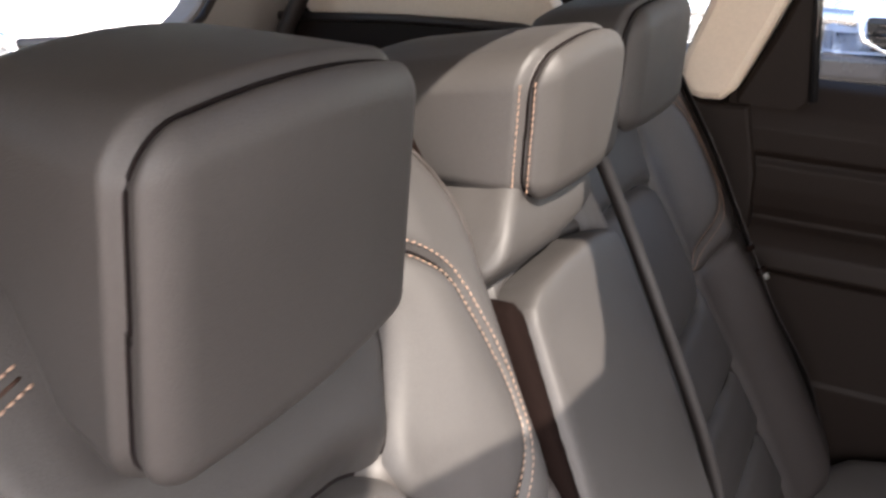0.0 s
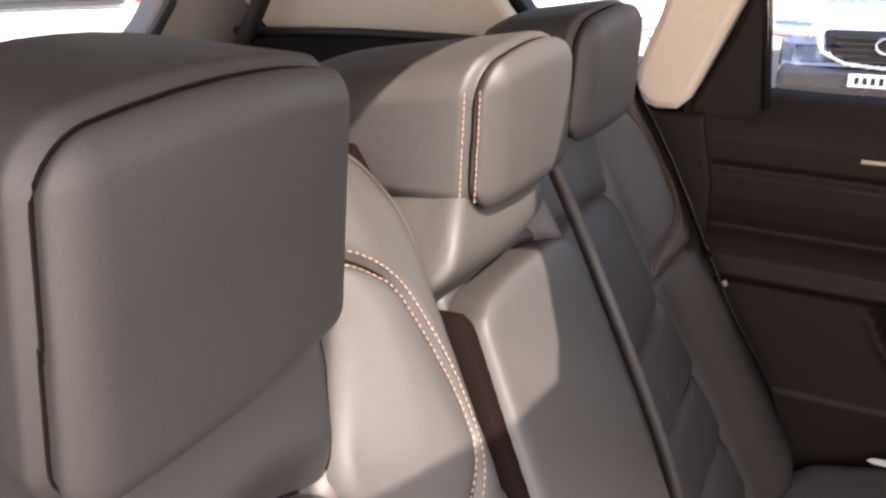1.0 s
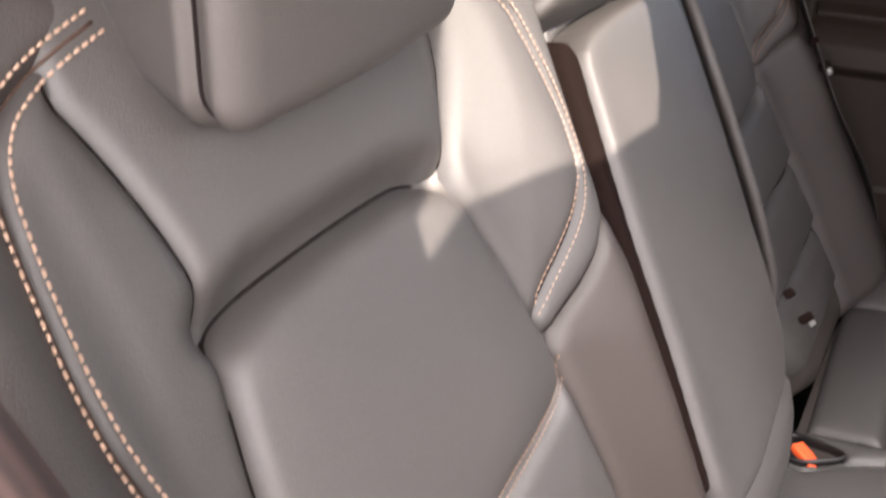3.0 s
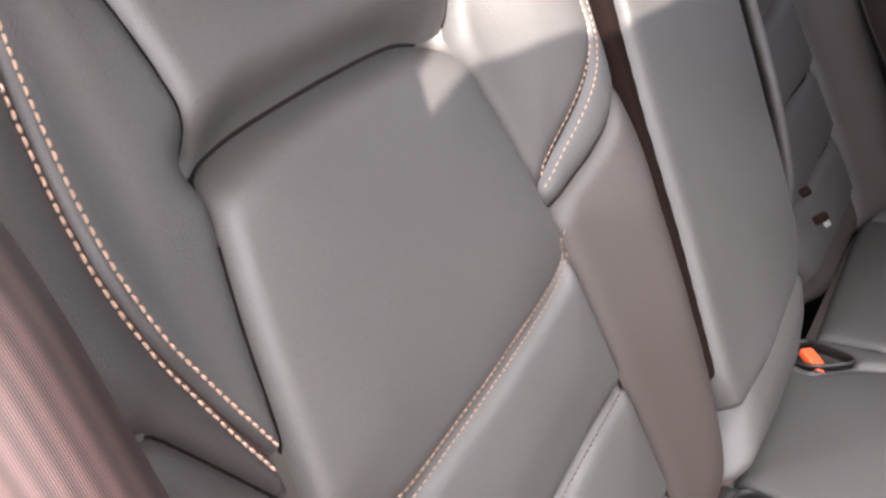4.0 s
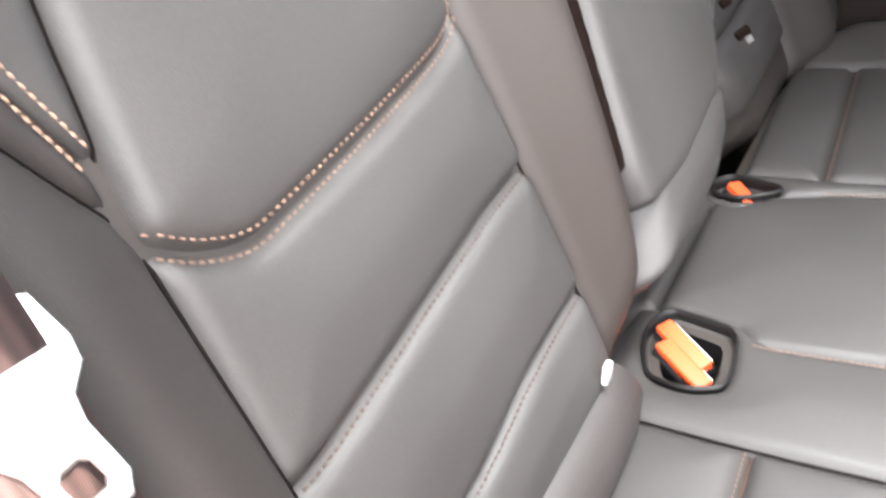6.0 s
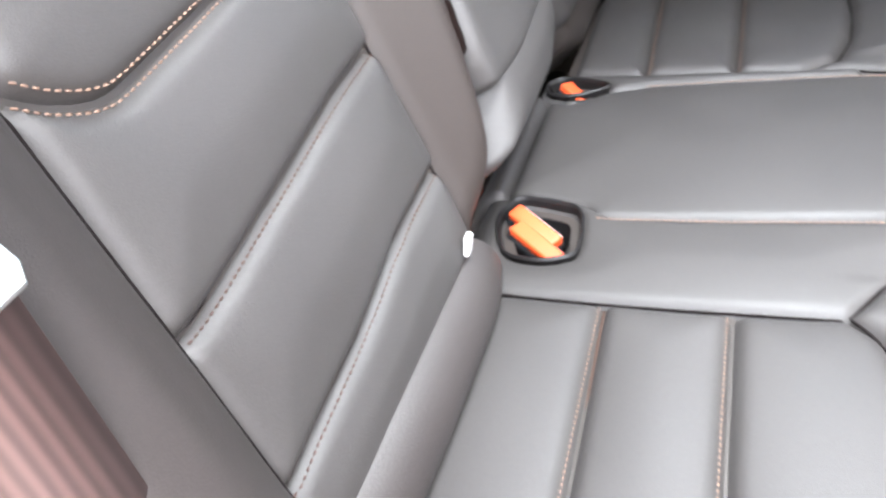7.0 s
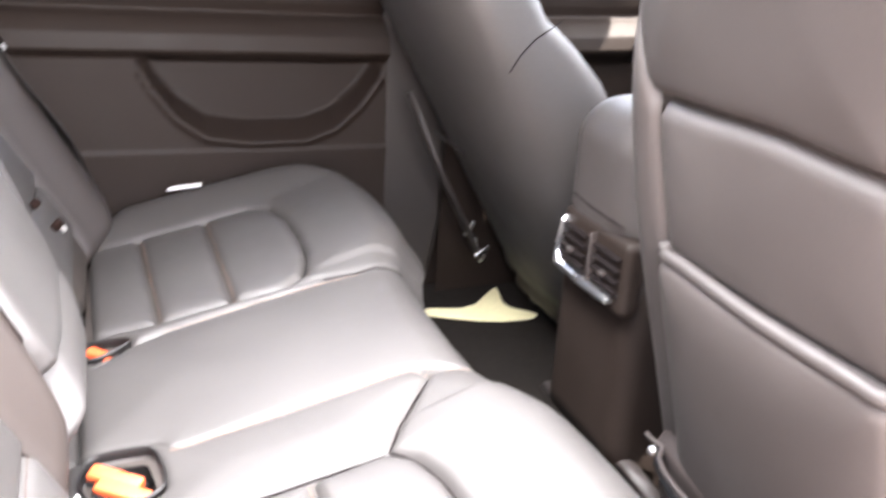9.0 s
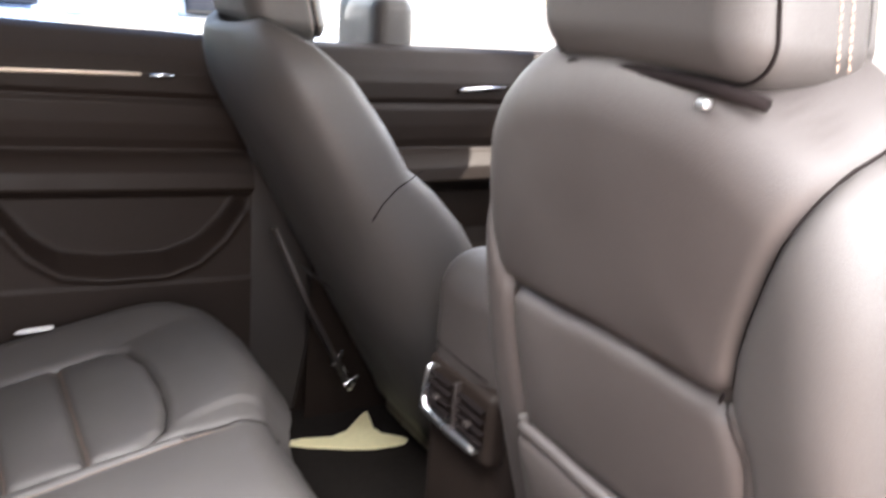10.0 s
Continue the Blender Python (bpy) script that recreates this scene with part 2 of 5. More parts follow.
    def stitches(self, name, pts, sides, parent, pitch=0.0055, long=0.0042, thick=0.0010, mat=None, rise=0.0006, label=""):
        """A row (or two) of thread stitches pressed into the leather along a seam."""
        V, F = [], []
        for side in sides:
            q = self.along(pts, pitch, side)
            if len(q) < 3:
                continue
            h = self.top(q)
            W = self.at(q[:, 0], q[:, 1], h + rise)
            dirs = np.gradient(W, axis=0)
            dirs /= np.linalg.norm(dirs, axis=1)[:, None]
            for w, e in zip(W, dirs):
                x = np.cross(e, self.n)
                x /= np.linalg.norm(x)
                z = np.cross(x, e)
                k = len(V)
                for u, r, up in ((-0.5, 0.35, -0.3), (-0.3, 1.0, 0.5), (0.3, 1.0, 0.5), (0.5, 0.35, -0.3)):
                    c = w + e * u * long + z * up * thick
                    for a in range(5):
                        an = a * 2 * math.pi / 5
                        V.append(c + thick * r * (math.cos(an) * x + math.sin(an) * z))
                for ring in range(3):
                    for a in range(5):
                        F.append((k + ring * 5 + a, k + ring * 5 + (a + 1) % 5, k + ring * 5 + 5 + (a + 1) % 5, k + ring * 5 + 5 + a))
        return mesh(name, V, F, mat or THREAD, parent, label or "tan contrast thread")

    def cord(self, name, pts, parent, r=0.002, mat=None, rise=0.0, label=""):
        q = self.along(pts, 0.006)
        W = self.at(q[:, 0], q[:, 1], self.top(q) + rise)
        return tube(name, W, r, mat or PIPING, parent, label)


def tube(name, W, r, mat, parent=None, label="", n=7, flat=1.0, up=None):
    """A round or flattened bar along a line of points."""
    W = np.array(W, float)
    dirs = np.gradient(W, axis=0)
    dirs /= np.maximum(np.linalg.norm(dirs, axis=1), 1e-9)[:, None]
    ref = np.array(up if up is not None else (0.13, 0.21, 0.97))
    V, F = [], []
    for w, e in zip(W, dirs):
        x = np.cross(e, ref)
        x /= max(np.linalg.norm(x), 1e-9)
        z = np.cross(x, e)
        for a in range(n):
            an = a * 2 * math.pi / n
            V.append(w + r * (math.cos(an) * x + flat * math.sin(an) * z))
    for k in range(len(W) - 1):
        for a in range(n):
            F.append((k * n + a, k * n + (a + 1) % n, k * n + n + (a + 1) % n, k * n + n + a))
    F += [tuple(range(n))[::-1], tuple((len(W) - 1) * n + a for a in range(n))]
    return mesh(name, V, F, mat, parent, label)


def strap(name, W, across, width, thick, mat, parent=None, label=""):
    """A webbing strap: a thin band along points W, spread along the directions across."""
    W = np.array(W, float)
    W = chaikin(W, False, 2)
    across = np.array(across, float)
    if across.ndim == 1:
        across = np.repeat(across[None], len(W), 0)
    else:
        t = np.linspace(0, 1, len(across))
        across = np.stack([np.interp(np.linspace(0, 1, len(W)), t, across[:, k]) for k in range(3)], 1)
    e = np.gradient(W, axis=0)
    e /= np.linalg.norm(e, axis=1)[:, None]
    x = across - (across * e).sum(1)[:, None] * e
    x /= np.linalg.norm(x, axis=1)[:, None]
    z = np.cross(x, e)
    prof = [(-0.5, -0.2), (-0.48, 0.5), (-0.25, 0.62), (0, 0.66), (0.25, 0.62), (0.48, 0.5), (0.5, -0.2), (0, -0.5)]
    V = [w + x[k] * u * width + z[k] * v * thick for k, w in enumerate(W) for u, v in prof]
    n = len(prof)
    F = [(k * n + a, k * n + (a + 1) % n, k * n + n + (a + 1) % n, k * n + n + a) for k in range(len(W) - 1) for a in range(n)]
    F += [tuple(range(n))[::-1], tuple((len(W) - 1) * n + a for a in range(n))]
    ob = mesh(name, V, F, mat, parent, label)
    uv = ob.data.uv_layers.new(name="UVMap")
    for loop in ob.data.loops:
        k = loop.vertex_index
        uv.data[loop.index].uv = (prof[k % n][0] * width * 10, (k // n) * 0.1)
    return ob


def rounded(name, size, r, mat, parent=None, at=(0, 0, 0), turn=None, seg=6, shape=None, label=""):
    """A box of that size with edges rounded by r; shape bends its points (box coordinates) before it is placed."""
    hx, hy, hz = (max(v / 2, 1e-4) for v in size)
    r = min(r, hx, hy, hz)
    bm = bmesh.new()

    def ticks(h):
        n = max(1, int(min(24, (h - r) / 0.012)))
        ends = [h - r + r * math.tan(math.pi / 4 * k / seg) for k in range(1, seg + 1)]
        mid = list(np.linspace(-(h - r), h - r, n + 1)) if h - r > 1e-6 else [0.0]
        return [-e for e in reversed(ends)] + mid + ends

    T = [ticks(h) for h in (hx, hy, hz)]
    H = (hx, hy, hz)
    seen = {}

    def vert(p):
        key = tuple(round(v, 6) for v in p)
        if key not in seen:
            core = [max(-(h - r), min(h - r, v)) for h, v in zip(H, p)]
            d = np.array(p) - core
            m = np.linalg.norm(d)
            q = np.array(core) + (d / m * r if m > 1e-9 else 0)
            seen[key] = bm.verts.new(shape(q) if shape else q)
        return seen[key]

    for ax in range(3):
        u, v = (ax + 1) % 3, (ax + 2) % 3
        for sgn in (-1, 1):
            for i in range(len(T[u]) - 1):
                for j in range(len(T[v]) - 1):
                    quad = []
                    for a, b in ((i, j), (i + 1, j), (i + 1, j + 1), (i, j + 1)):
                        p = [0, 0, 0]
                        p[ax], p[u], p[v] = sgn * H[ax], T[u][a], T[v][b]
                        quad.append(vert(p))
                    if len(set(quad)) == 4:
                        bm.faces.new(quad if sgn > 0 else quad[::-1])
    m = Matrix.Translation(at) @ (turn.to_4x4() if turn else Matrix())
    bmesh.ops.transform(bm, matrix=m, verts=bm.verts)
    return from_bm(name, bm, mat, parent, label)


def slab(name, outline, frame3, c0, c1, mat, parent=None, bevel=0.006, label="", rounds=1, holes=()):
    """A plate: an outline (a, b) in the frame (origin, a-axis, b-axis, normal), from c0 to c1, with eased edges and real holes."""
    o, ea, eb, en = (np.array(v, float) for v in frame3)
    bm = bmesh.new()
    loops = [chaikin(outline, rounds=rounds) if rounds else np.array(outline, float)] + [chaikin(h, rounds=rounds) if rounds else np.array(h, float) for h in holes]
    rows = []
    for k, L in enumerate(loops):
        area = 0.5 * np.sum(L[:, 0] * np.roll(L[:, 1], -1) - np.roll(L[:, 0], -1) * L[:, 1])
        if (area < 0) == (k == 0):
            L = L[::-1]
        e = np.roll(L, -1, 0) - np.roll(L, 1, 0)
        nrm = np.stack([e[:, 1], -e[:, 0]], 1) / np.maximum(np.hypot(*e.T), 1e-9)[:, None]
        sets = []
        for inset, c in ((0.0, c0), (0.0, c1 - bevel), (bevel * 0.35, c1 - bevel * 0.3), (bevel, c1)):
            Q = L - inset * nrm
            sets.append([bm.verts.new(o + q[0] * ea + q[1] * eb + c * en) for q in Q])
        for a, b in zip(sets, sets[1:]):
            for i in range(len(a)):
                j = (i + 1) % len(a)
                bm.faces.new((a[i], a[j], b[j], b[i]))
        rows.append(sets)
    for level in (0, 3):
        edges = []
        for sets in rows:
            ring = sets[level]
            for i in range(len(ring)):
                e = bm.edges.get((ring[i], ring[(i + 1) % len(ring)]))
                edges.append(e)
        bmesh.ops.triangle_fill(bm, use_beauty=True, use_dissolve=False, edges=edges)
    return from_bm(name, bm, mat, parent, label, smooth=False)


# ---- the large structure: floor, body sides, roof ----
tagged(rounded("floor", (2.6, 1.5, 0.08), 0.01, CARPET, None, (0.75, 0, 0.08)), "black carpeted rear footwell floor", "floor", kind="structure")
tagged(rounded("floor_rear", (0.95, 1.3, 0.06), 0.01, CARPET, None, (-0.62, 0, 0.40)), "black carpeted load floor behind the seats", "floor", kind="structure")


def side_plate(name, outline, y, thick, mat, label="", parent=None, holes=(), inward=-1, bevel=0.008, rounds=1):
    """A plate in a plane along the car at y; its eased face looks inward."""
    return slab(name, outline, ((0, y, 0), (1, 0, 0), (0, 0, 1), (0, inward, 0)), -thick, 0.0, mat, parent, bevel, label, rounds, holes)


def cross_plate(name, outline, x, thick, mat, label="", parent=None, holes=(), facing=1, bevel=0.008, rounds=1):
    return slab(name, outline, ((x, 0, 0), (0, 1, 0), (0, 0, 1), (facing, 0, 0)), -thick, 0.0, mat, parent, bevel, label, rounds, holes)


QUARTER = [(-0.235, 0.955), (-0.19, 1.09), (-0.15, 1.19), (-0.50, 1.19), (-0.46, 1.09), (-0.37, 0.985)]
REAR_PANE = [(-0.047, 0.925), (-0.06, 1.08), (-0.085, 1.30), (0.58, 1.31), (0.60, 0.90)]
FRONT_PANE = [(0.72, 0.885), (0.71, 1.31), (1.25, 1.28), (1.75, 0.93)]
w_left = side_plate("wall_left", [(-1.02, 0.0), (-1.02, 1.36), (1.3, 1.36), (2.0, 0.95), (2.0, 0.0)], 0.735, 0.05, DOOR_TRIM, holes=[QUARTER, REAR_PANE, FRONT_PANE], rounds=0)
tagged(w_left, "dark inner body side with window openings", "wall", kind="structure")
w_right = side_plate("wall_right", [(0.76, 0.0), (0.74, 1.36), (1.3, 1.36), (2.0, 0.95), (2.0, 0.10)], -0.72, 0.05, PLASTIC, holes=[[(0.84, 0.885), (0.80, 1.31), (1.25, 1.28), (1.75, 0.93)]], inward=1, rounds=0)
tagged(w_right, "dark inner front door side with its window opening", "wall", kind="structure")
w_rr = side_plate("wall_right_rear", [(-1.02, 0.10), (-1.02, 1.36), (-0.14, 1.36), (-0.30, 0.95), (-0.36, 0.10)], -0.74, 0.05, PLASTIC, inward=1, rounds=0)
tagged(w_rr, "dark inner rear quarter beside the open doorway", "wall", kind="structure")
sill = side_plate("sill", [(-0.40, 0.0), (-0.40, 0.14), (0.70, 0.14), (0.70, 0.0)], -0.68, 0.07, PLASTIC, inward=1, rounds=0)
tagged(sill, "black plastic door sill of the open doorway", "sill", kind="structure")
tagged(cross_plate("bulkhead", [(-0.72, 0.0), (-0.72, 0.95), (0.72, 0.95), (0.72, 0.0)], 1.75, 0.05, PLASTIC, facing=-1, rounds=0), "black bulkhead below the windscreen", "wall", kind="structure")
tailgate = cross_plate("tailgate", [(-0.72, 0.30), (-0.72, 1.36), (0.72, 1.36), (0.72, 0.30)], -1.0, 0.05, GREYTRIM,
                       holes=[[(-0.55, 1.10), (-0.44, 1.01), (-0.2, 1.0), (0.3, 0.998), (0.40, 1.007), (0.455, 1.035), (0.50, 1.08), (0.56, 1.20), (0.58, 1.30), (-0.58, 1.30)]], rounds=1)
tagged(tailgate, "grey trimmed tailgate round the rear window", "tailgate", kind="structure")
seal = tube("window_seal", [(-0.985, y, z) for y, z in [(-0.2, 0.992), (0.1, 0.992), (0.3, 0.992), (0.40, 1.001), (0.455, 1.028), (0.50, 1.072), (0.555, 1.18), (0.575, 1.30)]], 0.007, PLASTIC, tailgate, "black rubber window seal")

# unseen roof: added hole traced from the sun patch, overhangs block stray sun
roof = slab("ceiling", [(-1.05, -0.803), (-1.05, 0.70), (1.62, 0.70), (1.62, -0.95), (0.58, -0.95), (0.555, -0.803)], ((0, 0, 1.37), (1, 0, 0), (0, 1, 0), (0, 0, -1)), -0.04, 0.0, CLOTH, None, 0.01, rounds=0,
            holes=[[(0.314, -0.496), (0.296, -0.415), (0.340, -0.305), (0.352, -0.268), (0.362, -0.175), (0.336, -0.140), (0.268, -0.088), (0.19, -0.040), (0.12, 0.05), (0.0, 0.10), (0.0, -0.23), (0.095, -0.292), (0.155, -0.340), (0.216, -0.386), (0.242, -0.424), (0.258, -0.464)]])
tagged(roof, "pale headliner cloth with an added hole and overhangs shaping the sun", "ceiling", kind="structure")
rail = tube("roof_rail", [(-0.35, -0.655, 1.20), (-0.1, -0.665, 1.27), (0.3, -0.67, 1.29), (0.7, -0.67, 1.285)], 0.045, CLOTH, None)
tagged(rail, "pale trimmed roof rail over the open doorway", "trim", kind="structure")

# far side trims behind the seats
cargo = side_plate("cargo_trim", [(-0.98, 0.40), (-0.98, 1.005), (-0.93, 1.022), (-0.50, 1.020), (-0.30, 0.99), (-0.225, 0.955), (-0.20, 0.40)], 0.635, 0.05, DOOR_TRIM)
tagged(cargo, "dark soft trim along the load space", "trim", kind="structure")
ledge = tube("cargo_ledge", [(-0.96, 0.628, 1.016), (-0.7, 0.628, 1.022), (-0.48, 0.63, 1.018), (-0.30, 0.632, 0.986)], 0.008, PLASTIC, None)
tagged(ledge, "dark rounded ledge on the load space trim", "trim", kind="structure")
dpillar = side_plate("pillar_d", [(-0.99, 1.02), (-0.93, 1.34), (-0.52, 1.34), (-0.50, 1.19), (-0.465, 1.09), (-0.37, 0.98), (-0.46, 1.012), (-0.60, 1.02)], 0.655, 0.04, CREAM, rounds=1)
tagged(dpillar, "cream rear pillar trim beside the rear window", "pillar trim", kind="structure")
dseal = tube("pillar_seal", [(-0.965, 0.60, 0.93), (-0.93, 0.605, 0.995), (-0.885, 0.61, 1.07), (-0.82, 0.615, 1.18), (-0.76, 0.62, 1.32)], 0.016, PLASTIC, None)
tagged(dseal, "black rubber tailgate seal", "seal", kind="structure")
cpillar = side_plate("pillar_c", [(-0.236, 0.957), (-0.207, 0.922), (-0.152, 0.923), (-0.115, 1.005), (-0.078, 1.091), (0.0, 1.28), (0.03, 1.35), (-0.13, 1.35), (-0.187, 1.089)], 0.665, 0.06, CREAM, bevel=0.012)
tagged(cpillar, "cream pillar trim between door and quarter window", "pillar trim", kind="structure")
cbase = side_plate("pillar_c_base", [(-0.30, 0.40), (-0.30, 0.93), (-0.24, 0.952), (-0.207, 0.917), (-0.10, 0.918), (-0.10, 0.40)], 0.668, 0.05, DOOR_TRIM)
tagged(cbase, "black pillar base trim beside the seat", "pillar trim", kind="structure")
bpillar = side_plate("pillar_b", [(0.59, 0.15), (0.595, 0.92), (0.56, 1.34), (0.70, 1.34), (0.735, 0.92), (0.74, 0.15)], 0.685, 0.06, PLASTIC_SOFT, bevel=0.015)
tagged(bpillar, "dark centre pillar trim", "pillar trim", kind="structure")
bpillar2 = side_plate("pillar_b", [(0.67, 0.15), (0.675, 0.92), (0.65, 1.34), (0.75, 1.34), (0.77, 0.92), (0.78, 0.15)], -0.68, 0.06, PLASTIC_SOFT, inward=1, bevel=0.015)
tagged(bpillar2, "dark centre pillar trim beside the driver seat", "pillar trim", kind="structure")


# ---- the far rear door and the far front door ----
def door_profile(z):
    """How far the door card stands in from the body side at height z."""
    pts = [(0.10, 0.02), (0.30, 0.035), (0.40, 0.045), (0.47, 0.05), (0.50, 0.02), (0.53, 0.008), (0.62, 0.010), (0.640, 0.045), (0.655, 0.066), (0.685, 0.062), (0.700, 0.048), (0.712, 0.034), (0.716, 0.022),
           (0.722, 0.020), (0.74, 0.028), (0.77, 0.034), (0.805, 0.036), (0.812, 0.030), (0.818, 0.030), (0.825, 0.038), (0.86, 0.040), (0.885, 0.030), (0.905, 0.016), (0.922, 0.004), (0.93, -0.02)]
    return float(np.interp(z, [p[0] for p in pts], [p[1] for p in pts]))


PX = [0.150, 0.165, 0.205, 0.255, 0.33, 0.44, 0.50, 0.55, 0.585]
PZ = [0.620, 0.588, 0.535, 0.500, 0.490, 0.492, 0.515, 0.560, 0.610]


def door_card(name, x0, x1, dz, label, y=0.715, pocket=False):
    d = thing(name, label, "door", kind="structure")
    zs = np.r_[np.linspace(0.10, 0.45, 16), np.linspace(0.46, 0.93, 130)]
    xs = np.linspace(x0, x1, 90)
    V, F = [], []
    for x in xs:
        k = (x - x0) / (x1 - x0)
        for z in zs:
            inset = door_profile(z)
            # the pull pocket under the armrest, with a rounded lower lip
            lip = float(np.interp(x, PX, PZ)) if pocket else 9.0
            if pocket and z < 0.640 and not PX[0] < x < PX[-1]:
                inset = max(inset, 0.046)
            elif pocket and PX[0] < x < PX[-1]:
                if lip < z < 0.640:
                    inset = 0.050 - 0.046 * min(1.0, (z - lip) / 0.030) * min(1.0, (0.650 - z) / 0.02)
                elif z <= lip:
                    inset = max(inset, 0.046 + 0.010 * math.exp(-((z - lip + 0.006) / 0.008) ** 2))
            V.append((x, y - inset, z + dz * (1 - k) * (0.4 + 0.6 * min(1, z))))
    n = len(zs)
    F = [(i * n + j, i * n + j + 1, i * n + n + j + 1, i * n + n + j) for i in range(len(xs) - 1) for j in range(n - 1)]
    return mesh("door_card", V, F, DOOR_TRIM, d)


door_l = door_card("door_1", -0.155, 0.60, 0.03, "dark soft-touch rear door card, closed, with armrest and pull pocket", pocket=True)
corner = side_plate("corner_trim", [(-0.158, 0.905), (-0.10, 1.02), (-0.072, 1.09), (-0.02, 1.31), (-0.06, 1.31), (-0.050, 1.09), (-0.036, 0.985), (-0.036, 0.925), (-0.06, 0.905)], 0.688, 0.03, DOOR_TRIM, "black triangular corner of the window frame", door_l)
tube("window_frame", [(-0.036, 0.684, 0.93), (-0.046, 0.684, 1.05), (-0.060, 0.684, 1.16), (-0.08, 0.684, 1.31)], 0.007, GLOSS, door_l, "gloss black window channel")
# sunlight on top of the sill, drawn as a cream strip
tube("sill_sun_strip", [(0.10, 0.671, 0.868), (0.28, 0.671, 0.866), (0.40, 0.671, 0.864)], 0.0055, CREAM, door_l, "pale strip standing in for sunlight along the window sill", flat=0.6)
tube("door_lock_pull", [(0.415, 0.668, 0.862), (0.435, 0.665, 0.863), (0.455, 0.668, 0.862)], 0.008, CHROME, door_l, "chrome inner door handle", flat=0.5)
door_f = door_card("door_2", 0.73, 1.70, 0.0, "dark soft-touch front door card, closed")
tube("trim_strip", [(0.76, 0.674, 0.690), (0.95, 0.672, 0.690), (1.3, 0.672, 0.688)], 0.006, CHROME, door_f, "bright trim strip")
tube("door_handle", [(1.05, 0.670, 0.845), (1.10, 0.668, 0.850), (1.16, 0.67, 0.852)], 0.010, CHROME, door_f, "chrome inner door handle", flat=0.5)
wing = rounded("door_mirror", (0.10, 0.22, 0.15), 0.035, PLASTIC, None, (0.93, 0.86, 0.955))
tagged(wing, "black door mirror outside the front window", "door mirror")

# the unseen rear door, open beside the camera, added to block sun
od = thing("open_door", "unseen open rear door with dark pane, swung out to block sun", "door", kind="structure")
OD = ((0.80, -0.76, 0.0), (0.30, -0.954, 0.0), (0, 0, 1), (-0.954, -0.30, 0))
slab("door_panel", [(0.0, 0.22), (0.0, 0.92), (1.0, 0.95), (1.02, 0.60), (0.95, 0.30), (0.85, 0.22)], OD, -0.08, 0.0, PLASTIC_SOFT, od, 0.01)
slab("door_pane", [(0.03, 0.925), (0.05, 1.30), (0.80, 1.32), (0.98, 0.95)], OD, -0.05, -0.044, GLOSS, od, 0.001, "dark tinted pane")


# ---- rear seat backs ----
def valley(y, s, line, deep, wide):
    """A soft valley along a line on the seat back."""
    best = np.full(len(y), 9.0)
    L = np.array(line, float)
    for p, q in zip(L[:-1], L[1:]):
        e = q - p
        t = np.clip(((y - p[0]) * e[0] + (s - p[1]) * e[1]) / (e @ e), 0, 1)
        best = np.minimum(best, np.hypot(y - p[0] - t * e[0], s - p[1] - t * e[1]))
    return -deep * np.exp(-((best / wide) ** 2))


def near_base(y, s):
    return slope_base(y, s) + valley(y, s, [(-0.470, 0.394), (-0.43, 0.403), (-0.36, 0.406), (-0.30, 0.405), (-0.268, 0.397)], 0.019, 0.014)


def slope_base(y, s):
    inner = np.clip((y + 0.235) / 0.085, 0, 1)
    outer = np.clip((-0.515 - y) / 0.06, 0, 1)
    return 0.030 * inner * inner * (3 - 2 * inner) + 0.022 * outer * outer * (3 - 2 * outer)


OUT = [(-0.240, -0.16), (-0.220, -0.088), (-0.188, -0.062), (-0.165, -0.030), (-0.149, 0.035), (-0.128, 0.18), (-0.112, 0.32), (-0.094, 0.432), (-0.082, 0.52), (-0.115, 0.585), (-0.18, 0.615), (-0.44, 0.615), (-0.53, 0.59), (-0.595, 0.50), (-0.615, 0.35), (-0.635, 0.10), (-0.635, -0.16)]
ARC_L = [(-0.452, 0.549), (-0.479, 0.541), (-0.498, 0.533), (-0.514, 0.523), (-0.525, 0.509), (-0.533, 0.492), (-0.539, 0.468), (-0.545, 0.439), (-0.550, 0.410), (-0.552, 0.380), (-0.550, 0.357), (-0.546, 0.333), (-0.538, 0.310), (-0.529, 0.283), (-0.518, 0.254)]
SEAM_L = [(-0.490, 0.530), (-0.478, 0.491), (-0.470, 0.450), (-0.467, 0.415), (-0.476, 0.384)]
INS_TOP = [(-0.476, 0.384), (-0.462, 0.392), (-0.44, 0.3965), (-0.42, 0.398), (-0.372, 0.400), (-0.315, 0.400), (-0.285, 0.398), (-0.266, 0.391), (-0.253, 0.372)]
INS_R = [(-0.246, 0.342), (-0.238, 0.30), (-0.231, 0.25)]
CHEV = [(-0.230, 0.226), (-0.236, 0.211), (-0.245, 0.205), (-0.26, 0.200), (-0.29, 0.195), (-0.363, 0.187), (-0.423, 0.182), (-0.456, 0.1795), (-0.467, 0.1805), (-0.479, 0.184), (-0.498, 0.194), (-0.517, 0.210)]
INS_L = [(-0.508, 0.26), (-0.497, 0.314), (-0.486, 0.355)]
ARC_R = [(-0.19, 0.520), (-0.172, 0.508), (-0.145, 0.478), (-0.136, 0.43), (-0.132, 0.385), (-0.138, 0.34), (-0.178, 0.302), (-0.229, 0.266)]
DARK = [(-0.118, 0.308), (-0.175, 0.268), (-0.228, 0.244)]
YOKE_R = [(-0.252, 0.391), (-0.232, 0.420), (-0.212, 0.462), (-0.205, 0.52), (-0.205, 0.63)]


